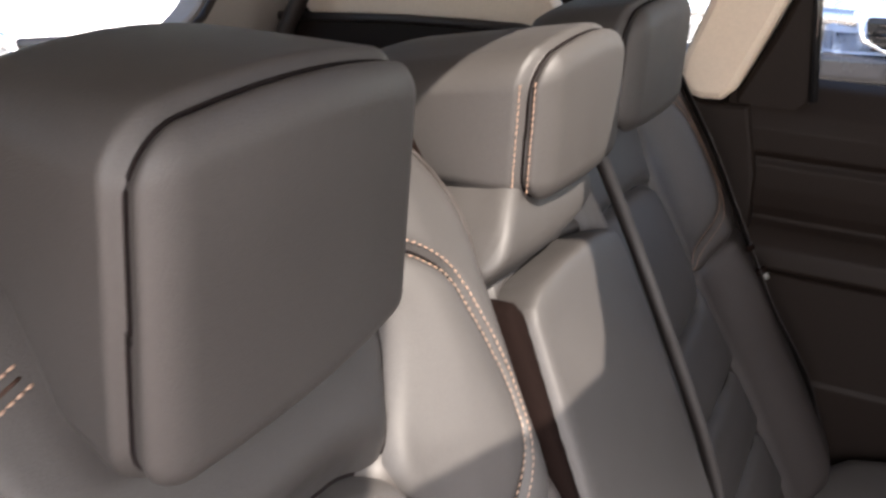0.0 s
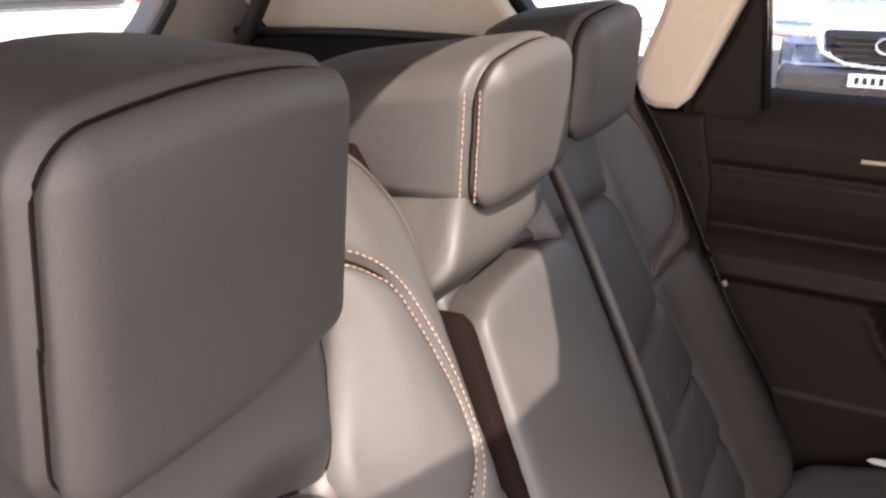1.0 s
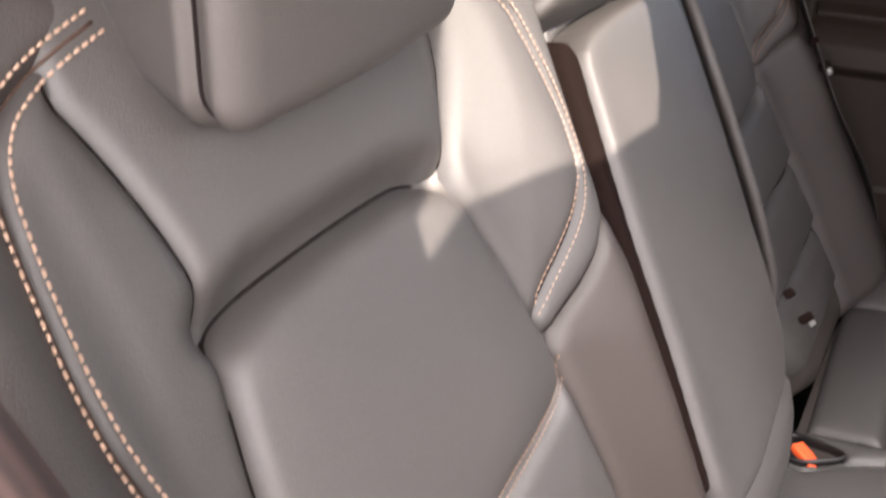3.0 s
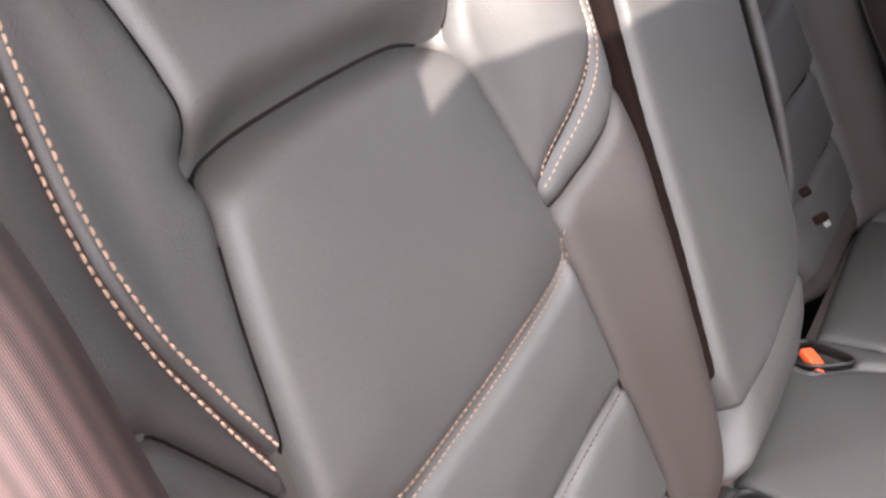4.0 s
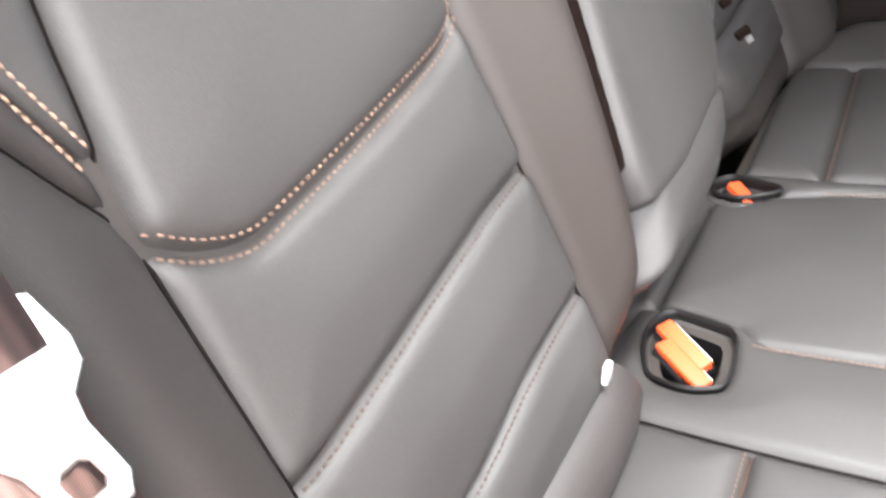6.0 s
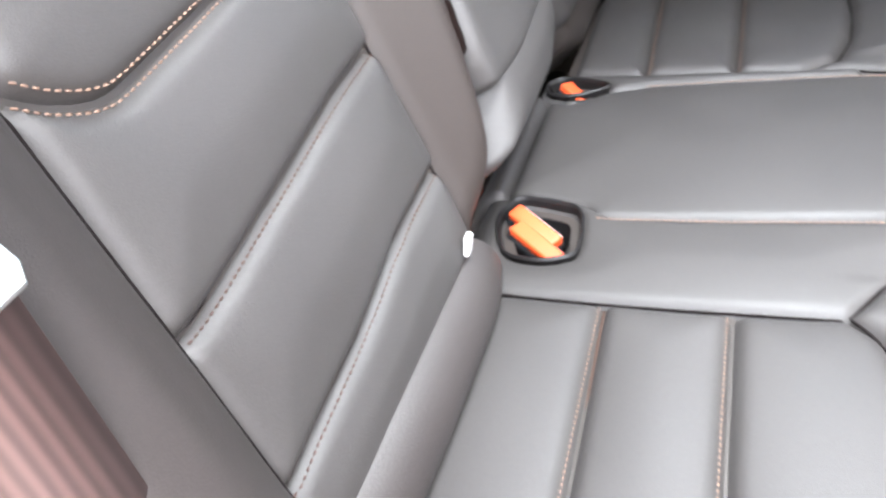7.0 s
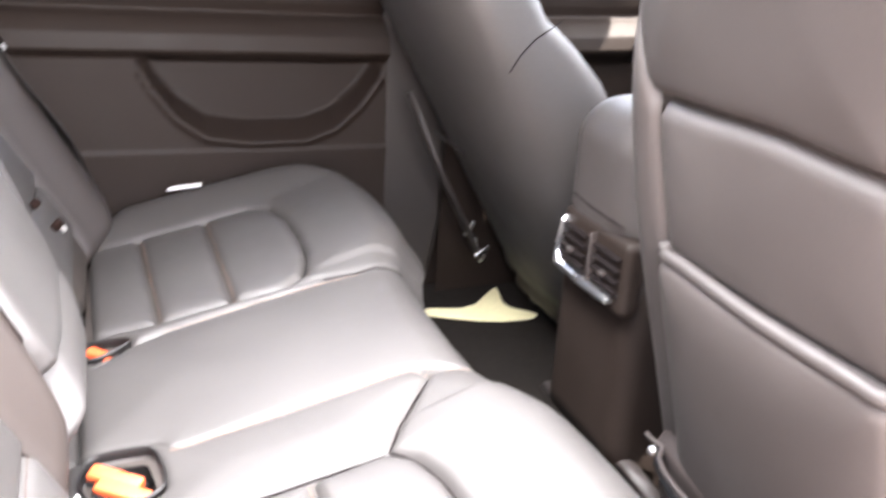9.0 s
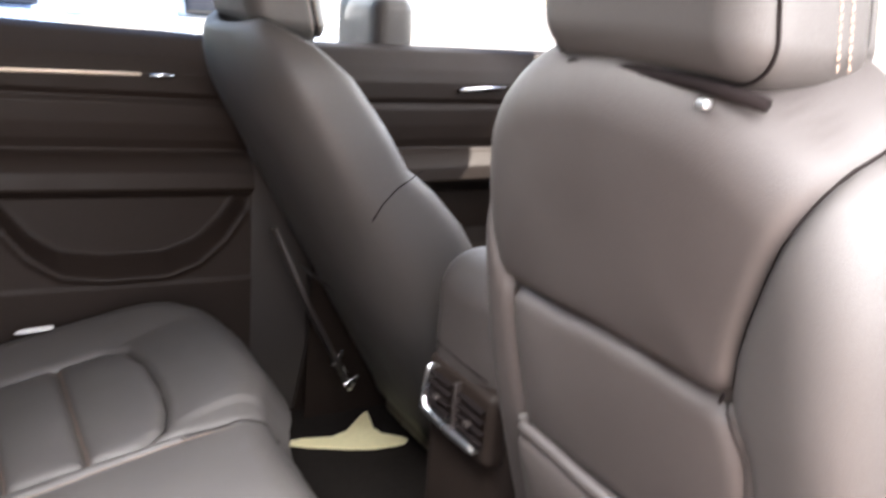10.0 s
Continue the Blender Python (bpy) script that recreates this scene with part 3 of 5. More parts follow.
def seat_back(name, label, cell=0.005, group="rear seats"):
    """The seat back beside the open door."""
    S = Surface((0, 0, 0.5), 27, outline=OUT, base=near_base)
    t = thing(name, label, "car seat", group, at=tuple(S.at(-0.37, -0.14, -0.05)))
    kw = dict(cell=cell)
    S.panel("insert_panel", INS_TOP + INS_R + CHEV + INS_L, LEATHER, t, puff=0.013, wide=0.030, dip=0.011, edge=0.011, wrinkle=0.0006, corner=0.008, **kw)
    S.panel("pleat_panel", [(-0.230, 0.222)] + [(a, b - 0.003) for a, b in CHEV[1:]] + [(-0.525, 0.070), (-0.50, 0.069), (-0.43, 0.077), (-0.34, 0.088), (-0.29, 0.094), (-0.229, 0.097)], LEATHER, t, puff=0.010, wide=0.034, dip=0.008, edge=0.010, wrinkle=0.0005, corner=0.006, **kw)
    S.panel("pleat_panel", [(-0.229, 0.094), (-0.29, 0.091), (-0.34, 0.085), (-0.43, 0.074), (-0.50, 0.066), (-0.525, 0.067), (-0.528, -0.039), (-0.48, -0.034), (-0.40, -0.028), (-0.32, -0.014), (-0.229, -0.010)], LEATHER, t, puff=0.010, wide=0.034, dip=0.008, edge=0.010, wrinkle=0.0005, corner=0.006, **kw)
    S.panel("pleat_panel", [(-0.229, -0.013), (-0.32, -0.017), (-0.40, -0.031), (-0.48, -0.037), (-0.528, -0.042), (-0.53, -0.095), (-0.232, -0.090)], LEATHER, t, puff=0.009, wide=0.034, dip=0.008, edge=0.010, corner=0.006, **kw)
    S.panel("yoke_panel", SEAM_L[:-1] + INS_TOP[:-1] + YOKE_R + [(-0.46, 0.635)], LEATHER, t, puff=0.006, wide=0.03, dip=0.007, edge=0.010, **kw)
    S.panel("bolster_panel", INS_TOP[-1:] + YOKE_R[:4] + ARC_R + INS_R[::-1], LEATHER, t, puff=0.012, wide=0.045, dip=0.008, edge=0.010, **kw)
    S.panel("bolster_edge", ARC_R + DARK[::-1] + [(-0.095, 0.325), (-0.07, 0.43), (-0.06, 0.53), (-0.10, 0.61), (-0.18, 0.645), (-0.205, 0.645), (-0.205, 0.52)], LEATHER, t, puff=0.004, wide=0.02, dip=0.005, edge=0.007, **kw)
    S.panel("lower_bolster", DARK + [(-0.229, 0.16), (-0.229, -0.015), (-0.232, -0.07), (-0.236, -0.17), (-0.15, -0.17), (-0.14, 0.0), (-0.11, 0.18), (-0.09, 0.305)], LEATHER_WARM_TINT, t, puff=0.012, wide=0.035, dip=0.008, edge=0.010, **kw)
    S.panel("outer_bolster", SEAM_L + INS_L[::-1] + [(-0.512, 0.250)] + ARC_L[::-1][1:], LEATHER, t, puff=0.010, wide=0.04, dip=0.006, edge=0.008, **kw)
    S.panel("outer_edge", ARC_L[::-1] + [(-0.46, 0.65), (-0.56, 0.62), (-0.635, 0.52), (-0.65, 0.36), (-0.645, 0.30), (-0.575, 0.319), (-0.557, 0.290), (-0.541, 0.264), (-0.519, 0.228)], LEATHER_SIDE, t, puff=0.008, wide=0.03, dip=0.006, edge=0.008, **kw)
    S.panel("outer_lower", [(-0.519, 0.222), (-0.541, 0.258), (-0.557, 0.284), (-0.575, 0.313), (-0.645, 0.294), (-0.67, 0.1), (-0.67, -0.17), (-0.53, -0.17), (-0.527, -0.04), (-0.522, 0.066)], LEATHER_SIDE, t, puff=0.010, wide=0.04, dip=0.006, edge=0.008, **kw)
    S.lining(OUT, PIPING, t)
    # the padded core behind the cover
    core = chaikin(OUT)
    mid = core.mean(0)
    core = mid + (core - mid) * 0.955
    slab("seat_core", core[::3], (S.o, (0, 1, 0), S.b, S.n), -0.13, -0.034, PIPING, t, 0.01, rounds=0)
    S.stitches("stitching", ARC_L, (-0.0058, 0.0058), t, thick=0.0009, long=0.0042)
    # SEAM cords carry the contact shadow along with the dark piping
    for run, r, mat in ((ARC_L, 0.0009, THREAD_BROWN), (SEAM_L, 0.0012, SEAM), (INS_L[::-1] + [(-0.516, 0.222), (-0.519, 0.16), (-0.523, 0.066), (-0.528, -0.04), (-0.53, -0.09)], 0.0014, SEAM), (INS_TOP, 0.0014, SEAM), (CHEV[:-1], 0.0009, THREAD_BROWN),
                        ([(-0.524, 0.069), (-0.50, 0.068), (-0.43, 0.076), (-0.34, 0.087), (-0.29, 0.0925), (-0.232, 0.0955)], 0.0009, SEAM), ([(-0.527, -0.0405), (-0.48, -0.0355), (-0.40, -0.0295), (-0.32, -0.0155), (-0.232, -0.0115)], 0.0009, SEAM),
                        ([(-0.520, 0.225), (-0.541, 0.261), (-0.557, 0.287), (-0.575, 0.316), (-0.62, 0.304)], 0.0011, SEAM),
                        (INS_R[:1] + INS_R + [(-0.229, 0.16), (-0.229, 0.0), (-0.231, -0.08)], 0.0012, SEAM), (ARC_R, 0.0010, SEAM), (DARK, 0.0012, SEAM)):
        S.cord("seam", run, t, r, mat, rise=0.0002, label="narrow dark seam")
    S.stitches("stitching", CHEV, (-0.0055, 0.0045), t, mat=THREAD_DARK, thick=0.0007, long=0.0036, label="brown thread")
    for run in ([(-0.521, 0.070), (-0.50, 0.069), (-0.43, 0.077), (-0.34, 0.088), (-0.29, 0.0935), (-0.236, 0.0965)], [(-0.524, -0.0395), (-0.48, -0.0345), (-0.40, -0.0285), (-0.32, -0.0145), (-0.236, -0.0105)]):
        S.stitches("stitching", run, (-0.0055,), t, mat=THREAD_BROWN, thick=0.0007, long=0.0036, label="dark brown thread")
    S.stitches("stitching", ARC_R, (-0.0046, 0.0046), t, thick=0.0006, long=0.0036)
    S.stitches("stitching", [(-0.105, 0.30), (-0.122, 0.20), (-0.140, 0.08), (-0.165, -0.025)], (0.002,), t, thick=0.0008, long=0.0036)
    S.cord("piping", [(-0.205, 0.60), (-0.205, 0.52), (-0.212, 0.462), (-0.232, 0.420), (-0.253, 0.391)], t, 0.0013, SEAM)
    S.cord("piping", [(-0.135, 0.585), (-0.098, 0.53), (-0.094, 0.46), (-0.10, 0.43)], t, 0.0022, rise=0.001)
    return t, S


def far_base(y, s):
    """The far back lies a little deeper; its outer bolster rises towards the door."""
    k = np.clip((y - 0.49) / 0.08, 0, 1)
    return -0.022 + 0.042 * k * k * (3 - 2 * k)


F_OUT = [(0.172, -0.16), (0.172, 0.60), (0.24, 0.612), (0.44, 0.612), (0.54, 0.595), (0.605, 0.51), (0.625, 0.36), (0.632, 0.10), (0.632, -0.16)]
F_INS = [(0.18, 0.395), (0.22, 0.407), (0.33, 0.412), (0.41, 0.409), (0.445, 0.401), (0.460, 0.380), (0.468, 0.34), (0.472, 0.27), (0.462, 0.240), (0.437, 0.222), (0.36, 0.213), (0.28, 0.211), (0.18, 0.211)]
F_ARC = [(0.45, 0.549), (0.50, 0.54), (0.545, 0.51), (0.572, 0.455), (0.590, 0.395), (0.588, 0.345), (0.555, 0.305), (0.51, 0.280), (0.478, 0.262)]
F_SEAM = [(0.505, 0.53), (0.490, 0.49), (0.474, 0.45), (0.464, 0.42), (0.462, 0.398)]


def far_seat_back(name, label, cell=0.006, group="rear seats"):
    """The seat back beside the closed door, flatter and without an inner wing."""
    S = Surface((0, 0, 0.5), 27, outline=F_OUT, base=far_base)
    t = thing(name, label, "car seat", group, at=tuple(S.at(0.38, -0.14, -0.05)))
    kw = dict(cell=cell)
    S.panel("insert_panel", F_INS, LEATHER, t, puff=0.014, wide=0.028, dip=0.010, edge=0.012, corner=0.008, **kw)
    for top, low in ((0.208, 0.102), (0.099, 0.002), (-0.001, -0.095)):
        S.panel("pleat_panel", [(0.18, top), (0.28, top), (0.36, top + 0.002), (0.437, top + 0.010), (0.474, top + 0.035 if top > 0.2 else top + 0.012), (0.490, low + 0.012), (0.44, low + 0.005), (0.28, low), (0.18, low)], LEATHER, t, puff=0.012, wide=0.026, dip=0.009, edge=0.011, corner=0.006, **kw)
    S.panel("yoke_panel", F_SEAM + F_INS[4::-1] + [(0.17, 0.42), (0.17, 0.645), (0.46, 0.635)], LEATHER, t, puff=0.010, wide=0.03, dip=0.010, edge=0.014, **kw)
    S.panel("outer_bolster", F_SEAM + F_INS[5:9] + [(0.474, 0.25)] + F_ARC[::-1], LEATHER, t, puff=0.010, wide=0.04, dip=0.007, edge=0.009, **kw)
    S.panel("outer_edge", F_ARC + [(0.50, 0.245), (0.53, 0.262), (0.66, 0.29), (0.66, 0.55), (0.56, 0.63), (0.46, 0.65)], LEATHER_SIDE, t, puff=0.008, wide=0.03, dip=0.006, edge=0.008, **kw)
    S.panel("outer_lower", [(0.476, 0.255), (0.494, 0.10), (0.495, -0.17), (0.66, -0.17), (0.66, 0.285), (0.53, 0.257)], LEATHER_SIDE, t, puff=0.010, wide=0.04, dip=0.006, edge=0.008, **kw)
    S.lining(F_OUT, PIPING, t)
    core = chaikin(F_OUT)
    core = core.mean(0) + (core - core.mean(0)) * 0.955
    slab("seat_core", core[::3], (S.o, (0, 1, 0), S.b, S.n), -0.15, -0.056, PIPING, t, 0.01, rounds=0)
    S.stitches("stitching", F_ARC, (-0.0058, 0.0058), t, thick=0.0008, mat=THREAD_DARK, label="brown thread")
    for run in (F_INS[:-1], F_SEAM, F_ARC, [(0.2, 0.1005), (0.28, 0.1005), (0.44, 0.1055), (0.485, 0.112)], [(0.2, 0.0005), (0.28, 0.0005), (0.44, 0.0055), (0.485, 0.012)]):
        S.cord("seam", run, t, 0.0012, SEAM, rise=0.0002, label="narrow dark seam")
    return t, S


near_back, S_NEAR = seat_back("split_bench_seat", "black leather rear seat with tan double stitching beside the open door")
far_back, S_FAR = far_seat_back("split_bench_seat", "black leather rear seat with cross pleats beside the closed door")

# the centre: a padded top roll, the folded armrest below it and its lower cover
S_MID = Surface((0, 0, 0.5), 27, base=lambda y, s: 0.030 + 0 * y, outline=[(-0.26, -0.22), (-0.205, 0.0), (-0.165, 0.12), (-0.135, 0.30), (-0.110, 0.44), (-0.070, 0.50), (0.0, 0.55), (0.05, 0.58), (0.10, 0.59), (0.162, 0.58), (0.166, 0.30), (0.160, -0.16)], radius=0.016)
mid_back = thing("split_bench_seat", "black leather centre rear seat above the folded armrest", "car seat", at=tuple(S_MID.at(0.05, 0.0, -0.10)))
S_MID.panel("top_roll", [(-0.115, 0.449), (0.0, 0.441), (0.06, 0.441), (0.11, 0.446), (0.135, 0.46), (0.142, 0.49), (0.145, 0.53), (0.14, 0.63), (0.0, 0.645), (-0.07, 0.62), (-0.105, 0.54)], LEATHER, mid_back, puff=0.022, wide=0.022, dip=0.018, edge=0.016)
S_MID.panel("lower_cover", [(-0.120, 0.016), (-0.03, 0.024), (0.055, 0.031), (0.080, 0.020), (0.090, 0.003), (0.062, -0.034), (0.005, -0.056), (-0.08, -0.060), (-0.165, -0.060), (-0.150, -0.036), (-0.137, -0.014)], LEATHER, mid_back, puff=0.016, wide=0.020, dip=0.010, edge=0.012, lift=-0.006, corner=0.006)
slab("seat_core", [(-0.125, -0.03), (-0.118, 0.20), (-0.10, 0.40), (-0.10, 0.60), (0.140, 0.60), (0.140, -0.03)], (S_MID.o, (0, 1, 0), S_MID.b, S_MID.n), -0.11, -0.006, GAP, mid_back, 0.006, "dark brown webbing with gap shade in its colour")
S_MID.panel("side_strip", [(0.152, 0.60), (0.152, 0.42), (0.160, 0.30), (0.178, 0.30), (0.186, 0.42), (0.190, 0.60)], LEATHER, mid_back, puff=0.006, wide=0.006, dip=0.006, edge=0.006, lift=-0.006, label="narrow leather strip beside the top roll")
arm = thing("folding_armrest", "black leather armrest folded up into the seat back", "armrest", at=tuple(S_MID.at(0.04, 0.03, 0.0)))
ARM = [(-0.074, 0.414), (-0.045, 0.427), (0.02, 0.431), (0.10, 0.429), (0.148, 0.420), (0.156, 0.40), (0.154, 0.33), (0.141, 0.246), (0.124, 0.135), (0.114, 0.085), (0.100, 0.045), (0.06, 0.010), (-0.06, -0.005), (-0.148, 0.000), (-0.151, 0.034), (-0.124, 0.160), (-0.109, 0.258), (-0.095, 0.326)]
# raised over the pad's bevel; its dark colour draws the gap's shade
S_MID.panel("side_band", [(-0.068, 0.412), (-0.089, 0.326), (-0.103, 0.258), (-0.118, 0.160), (-0.145, 0.040), (-0.159, 0.040), (-0.137, 0.160), (-0.123, 0.258), (-0.111, 0.326), (-0.094, 0.425), (-0.078, 0.430)], GAP, arm, cell=0.004, puff=0.003, wide=0.01, dip=0.004, edge=0.004, lift=-0.003, label="dark brown armrest side with gap shade in its colour")
S_MID.panel("top_band", [(-0.064, 0.417), (-0.045, 0.431), (0.02, 0.435), (0.10, 0.433), (0.148, 0.424), (0.158, 0.405), (0.15, 0.44), (0.10, 0.452), (0.0, 0.456), (-0.06, 0.446)], LEATHER, arm, cell=0.004, puff=0.002, wide=0.01, dip=0.004, edge=0.004, lift=-0.030, label="shaded leather band at the top")
S_MID.panel("armrest_pad", ARM, LEATHER, arm, cell=0.003, puff=0.008, wide=0.006, dip=0.012, edge=0.005, wrinkle=0.0005, corner=0.008)


# ---- rear bench cushion ----
CUSH_OUT = [(-0.66, -0.36), (-0.675, 0.02), (-0.64, 0.135), (-0.55, 0.178), (-0.42, 0.186), (-0.26, 0.180), (-0.17, 0.142), (-0.10, 0.130), (0.12, 0.130), (0.19, 0.142), (0.26, 0.176), (0.42, 0.180), (0.54, 0.165), (0.62, 0.10), (0.65, 0.0), (0.65, -0.36)]


def cushion_base(y, s):
    side = np.clip((np.abs(y + 0.01) - 0.52) / 0.10, 0, 1)
    front = np.clip((s + 0.02) / 0.12, 0, 1)
    return 0.018 * side + 0.006 * front * (np.abs(y) > 0.2)


S_CUSH = Surface((0.335, 0, 0.426), 12.5, flip=True, outline=CUSH_OUT, radius=0.05, base=cushion_base)
bench = thing("rear_seat_cushion", "black leather bench cushion with stitched cross pleats", "seat cushion", at=(0.2, 0, 0.06))
W_NEAR = [(-0.079, -0.303), (-0.116, -0.314), (-0.150, -0.304), (-0.177, -0.290), (-0.185, -0.256), (-0.176, -0.226), (-0.150, -0.224), (-0.100, -0.232), (-0.088, -0.266)]
W_FAR = [(0.168, -0.328), (0.184, -0.310), (0.176, -0.282), (0.160, -0.246), (0.148, -0.252), (0.132, -0.290), (0.140, -0.318)]
ck = dict(corner=0.003, puff=0.008, wide=0.022, dip=0.008, edge=0.010)
S_CUSH.panel("pleat_panel", [(-0.225, -0.30), (-0.233, -0.193), (-0.38, -0.187), (-0.53, -0.181), (-0.53, -0.30)], LEATHER, bench, cell=0.005, **ck)
S_CUSH.panel("pleat_panel", [(-0.233, -0.190), (-0.240, -0.091), (-0.38, -0.088), (-0.53, -0.083), (-0.53, -0.178), (-0.38, -0.184)], LEATHER, bench, cell=0.005, **ck)
S_CUSH.panel("pleat_panel", [(-0.240, -0.088), (-0.240, -0.010), (-0.262, 0.012), (-0.30, 0.024), (-0.366, 0.031), (-0.45, 0.030), (-0.505, 0.012), (-0.53, -0.03), (-0.53, -0.080), (-0.38, -0.085)], LEATHER, bench, cell=0.005, **ck)
S_CUSH.panel("front_bolster", [(-0.239, -0.009), (-0.262, 0.0145), (-0.30, 0.027), (-0.366, 0.034), (-0.45, 0.033), (-0.508, 0.014), (-0.533, -0.03), (-0.533, -0.31), (-0.69, -0.31), (-0.705, 0.04), (-0.665, 0.16), (-0.56, 0.205), (-0.42, 0.213), (-0.25, 0.208), (-0.165, 0.165), (-0.140, 0.138), (-0.137, 0.072)], LEATHER, bench, corner=0.003, puff=0.012, wide=0.045, dip=0.006, edge=0.008, cell=0.005)
S_CUSH.panel("inner_strip", [(-0.222, -0.345), (-0.230, -0.19), (-0.237, -0.010), (-0.140, 0.070), (-0.116, 0.06), (-0.116, -0.10), (-0.112, -0.20), (-0.085, -0.24), (-0.075, -0.335)], LEATHER, bench, corner=0.003, puff=0.007, wide=0.035, dip=0.003, edge=0.006, cell=0.005, hole=[W_NEAR])
S_CUSH.stitches("stitching", [(-0.112, -0.215), (-0.115, -0.10), (-0.114, 0.03), (-0.122, 0.066), (-0.148, 0.12)], (0.004,), bench, thick=0.0007, long=0.0045, mat=THREAD_DARK, label="brown thread")
# the far cushion begins close behind the centre panel
S_CUSH.panel("pleat_panel", [(0.196, -0.30), (0.186, -0.213), (0.34, -0.219), (0.505, -0.226), (0.515, -0.31)], LEATHER, bench, cell=0.006, **ck)
S_CUSH.panel("pleat_panel", [(0.185, -0.210), (0.181, -0.110), (0.33, -0.112), (0.505, -0.115), (0.506, -0.223), (0.34, -0.216)], LEATHER, bench, cell=0.006, **ck)
S_CUSH.panel("pleat_panel", [(0.180, -0.107), (0.176, -0.040), (0.198, -0.004), (0.250, 0.012), (0.322, 0.018), (0.42, 0.014), (0.485, -0.004), (0.505, -0.04), (0.505, -0.112), (0.33, -0.109)], LEATHER, bench, cell=0.006, **ck)
S_CUSH.panel("front_bolster", [(0.174, -0.042), (0.196, -0.001), (0.250, 0.0155), (0.322, 0.0215), (0.42, 0.0175), (0.488, -0.001), (0.508, -0.04), (0.510, -0.31), (0.68, -0.31), (0.69, 0.03), (0.655, 0.14), (0.56, 0.200), (0.42, 0.210), (0.27, 0.205), (0.185, 0.170), (0.160, 0.135), (0.152, 0.095), (0.170, 0.02)], LEATHER, bench, corner=0.003, puff=0.012, wide=0.045, dip=0.006, edge=0.008, cell=0.006)
S_CUSH.panel("inner_strip", [(0.184, -0.335), (0.196, -0.29), (0.186, -0.21), (0.181, -0.11), (0.176, -0.05), (0.172, 0.02), (0.158, 0.02), (0.162, -0.10), (0.160, -0.20), (0.150, -0.244), (0.126, -0.29), (0.138, -0.335)], LEATHER, bench, corner=0.003, puff=0.004, wide=0.01, dip=0.004, edge=0.006, cell=0.005, hole=[W_FAR])
S_CUSH.stitches("stitching", [(0.158, -0.22), (0.160, -0.10), (0.157, 0.02), (0.142, 0.09)], (0.004,), bench, thick=0.0007, long=0.0045, mat=THREAD_DARK, label="brown thread")
for run in ([(-0.236, -0.1905), (-0.38, -0.1855), (-0.53, -0.180)], [(-0.243, -0.0895), (-0.38, -0.0865), (-0.53, -0.082)], [(0.186, -0.2115), (0.34, -0.2175), (0.505, -0.2245)], [(0.181, -0.1085), (0.33, -0.1105), (0.505, -0.1135)]):
    S_CUSH.cord("seam", run, bench, 0.0016, THREAD_BROWN, rise=0.0002, label="brown seam between the pleats")
    S_CUSH.stitches("stitching", run, (0.0042,), bench, thick=0.0006, long=0.0036, mat=THREAD_DARK, label="brown thread")
for run in ([(-0.224, -0.30), (-0.232, -0.19), (-0.239, -0.010)], [(-0.240, -0.006), (-0.262, 0.0135), (-0.30, 0.0255), (-0.366, 0.0325), (-0.45, 0.0315), (-0.5065, 0.013), (-0.531, -0.03), (-0.531, -0.28)], [(-0.237, -0.007), (-0.206, 0.015), (-0.170, 0.045), (-0.14, 0.072)],
            [(0.188, -0.24), (0.183, -0.15), (0.178, -0.05)], [(0.175, -0.041), (0.197, -0.0025), (0.250, 0.0138), (0.322, 0.0198), (0.42, 0.0158), (0.4865, -0.0025), (0.5065, -0.04), (0.508, -0.28)], [(0.171, 0.02), (0.153, 0.095), (0.165, 0.145)]):
    S_CUSH.cord("seam", run, bench, 0.0012, SEAM, rise=0.0003, label="narrow black seam")
S_CUSH.panel("centre_panel", [(-0.112, -0.222), (-0.112, -0.10), (-0.111, 0.03), (-0.119, 0.066), (-0.145, 0.12), (-0.15, 0.15), (-0.10, 0.165), (0.11, 0.165), (0.158, 0.14), (0.149, 0.095), (0.155, 0.02), (0.158, -0.10), (0.156, -0.20), (0.147, -0.246), (0.122, -0.29), (0.132, -0.316), (-0.072, -0.314), (-0.080, -0.27), (-0.094, -0.228)], LEATHER, bench, puff=0.008, wide=0.05, dip=0.005, edge=0.007, cell=0.005, corner=0.004)
S_CUSH.panel("rear_edge", [(-0.075, -0.319), (0.135, -0.321), (0.150, -0.335), (0.150, -0.37), (-0.09, -0.37)], LEATHER, bench, puff=0.006, wide=0.01, dip=0.006, edge=0.006, corner=0.004, lift=0.004, label="narrow rear edge under the centre back")
S_CUSH.lining(CUSH_OUT[1:-1] + [(0.65, -0.30), (-0.66, -0.30)], PIPING, bench, hole=[W_NEAR, W_FAR])
core = chaikin(CUSH_OUT)
core = core.mean(0) + (core - core.mean(0)) * 0.965
slab("cushion_core", core[::3], (S_CUSH.o, (0, 1, 0), S_CUSH.b, S_CUSH.n), -0.30, -0.045, LEATHER_SIDE, bench, 0.02, rounds=0)
roll_pts = [S_CUSH.at(y, -0.300 - 0.012 * k, 0.032) for k, y in ((1.5, -0.60), (0.3, -0.52), (0, -0.42), (0, -0.32), (0.2, -0.262), (0.8, -0.236))]
tube("rear_roll", chaikin(np.array(roll_pts), False, 2), 0.036, LEATHER_SIDE, bench, "padded roll where back and cushion meet", n=20)

# ---- headrests ----


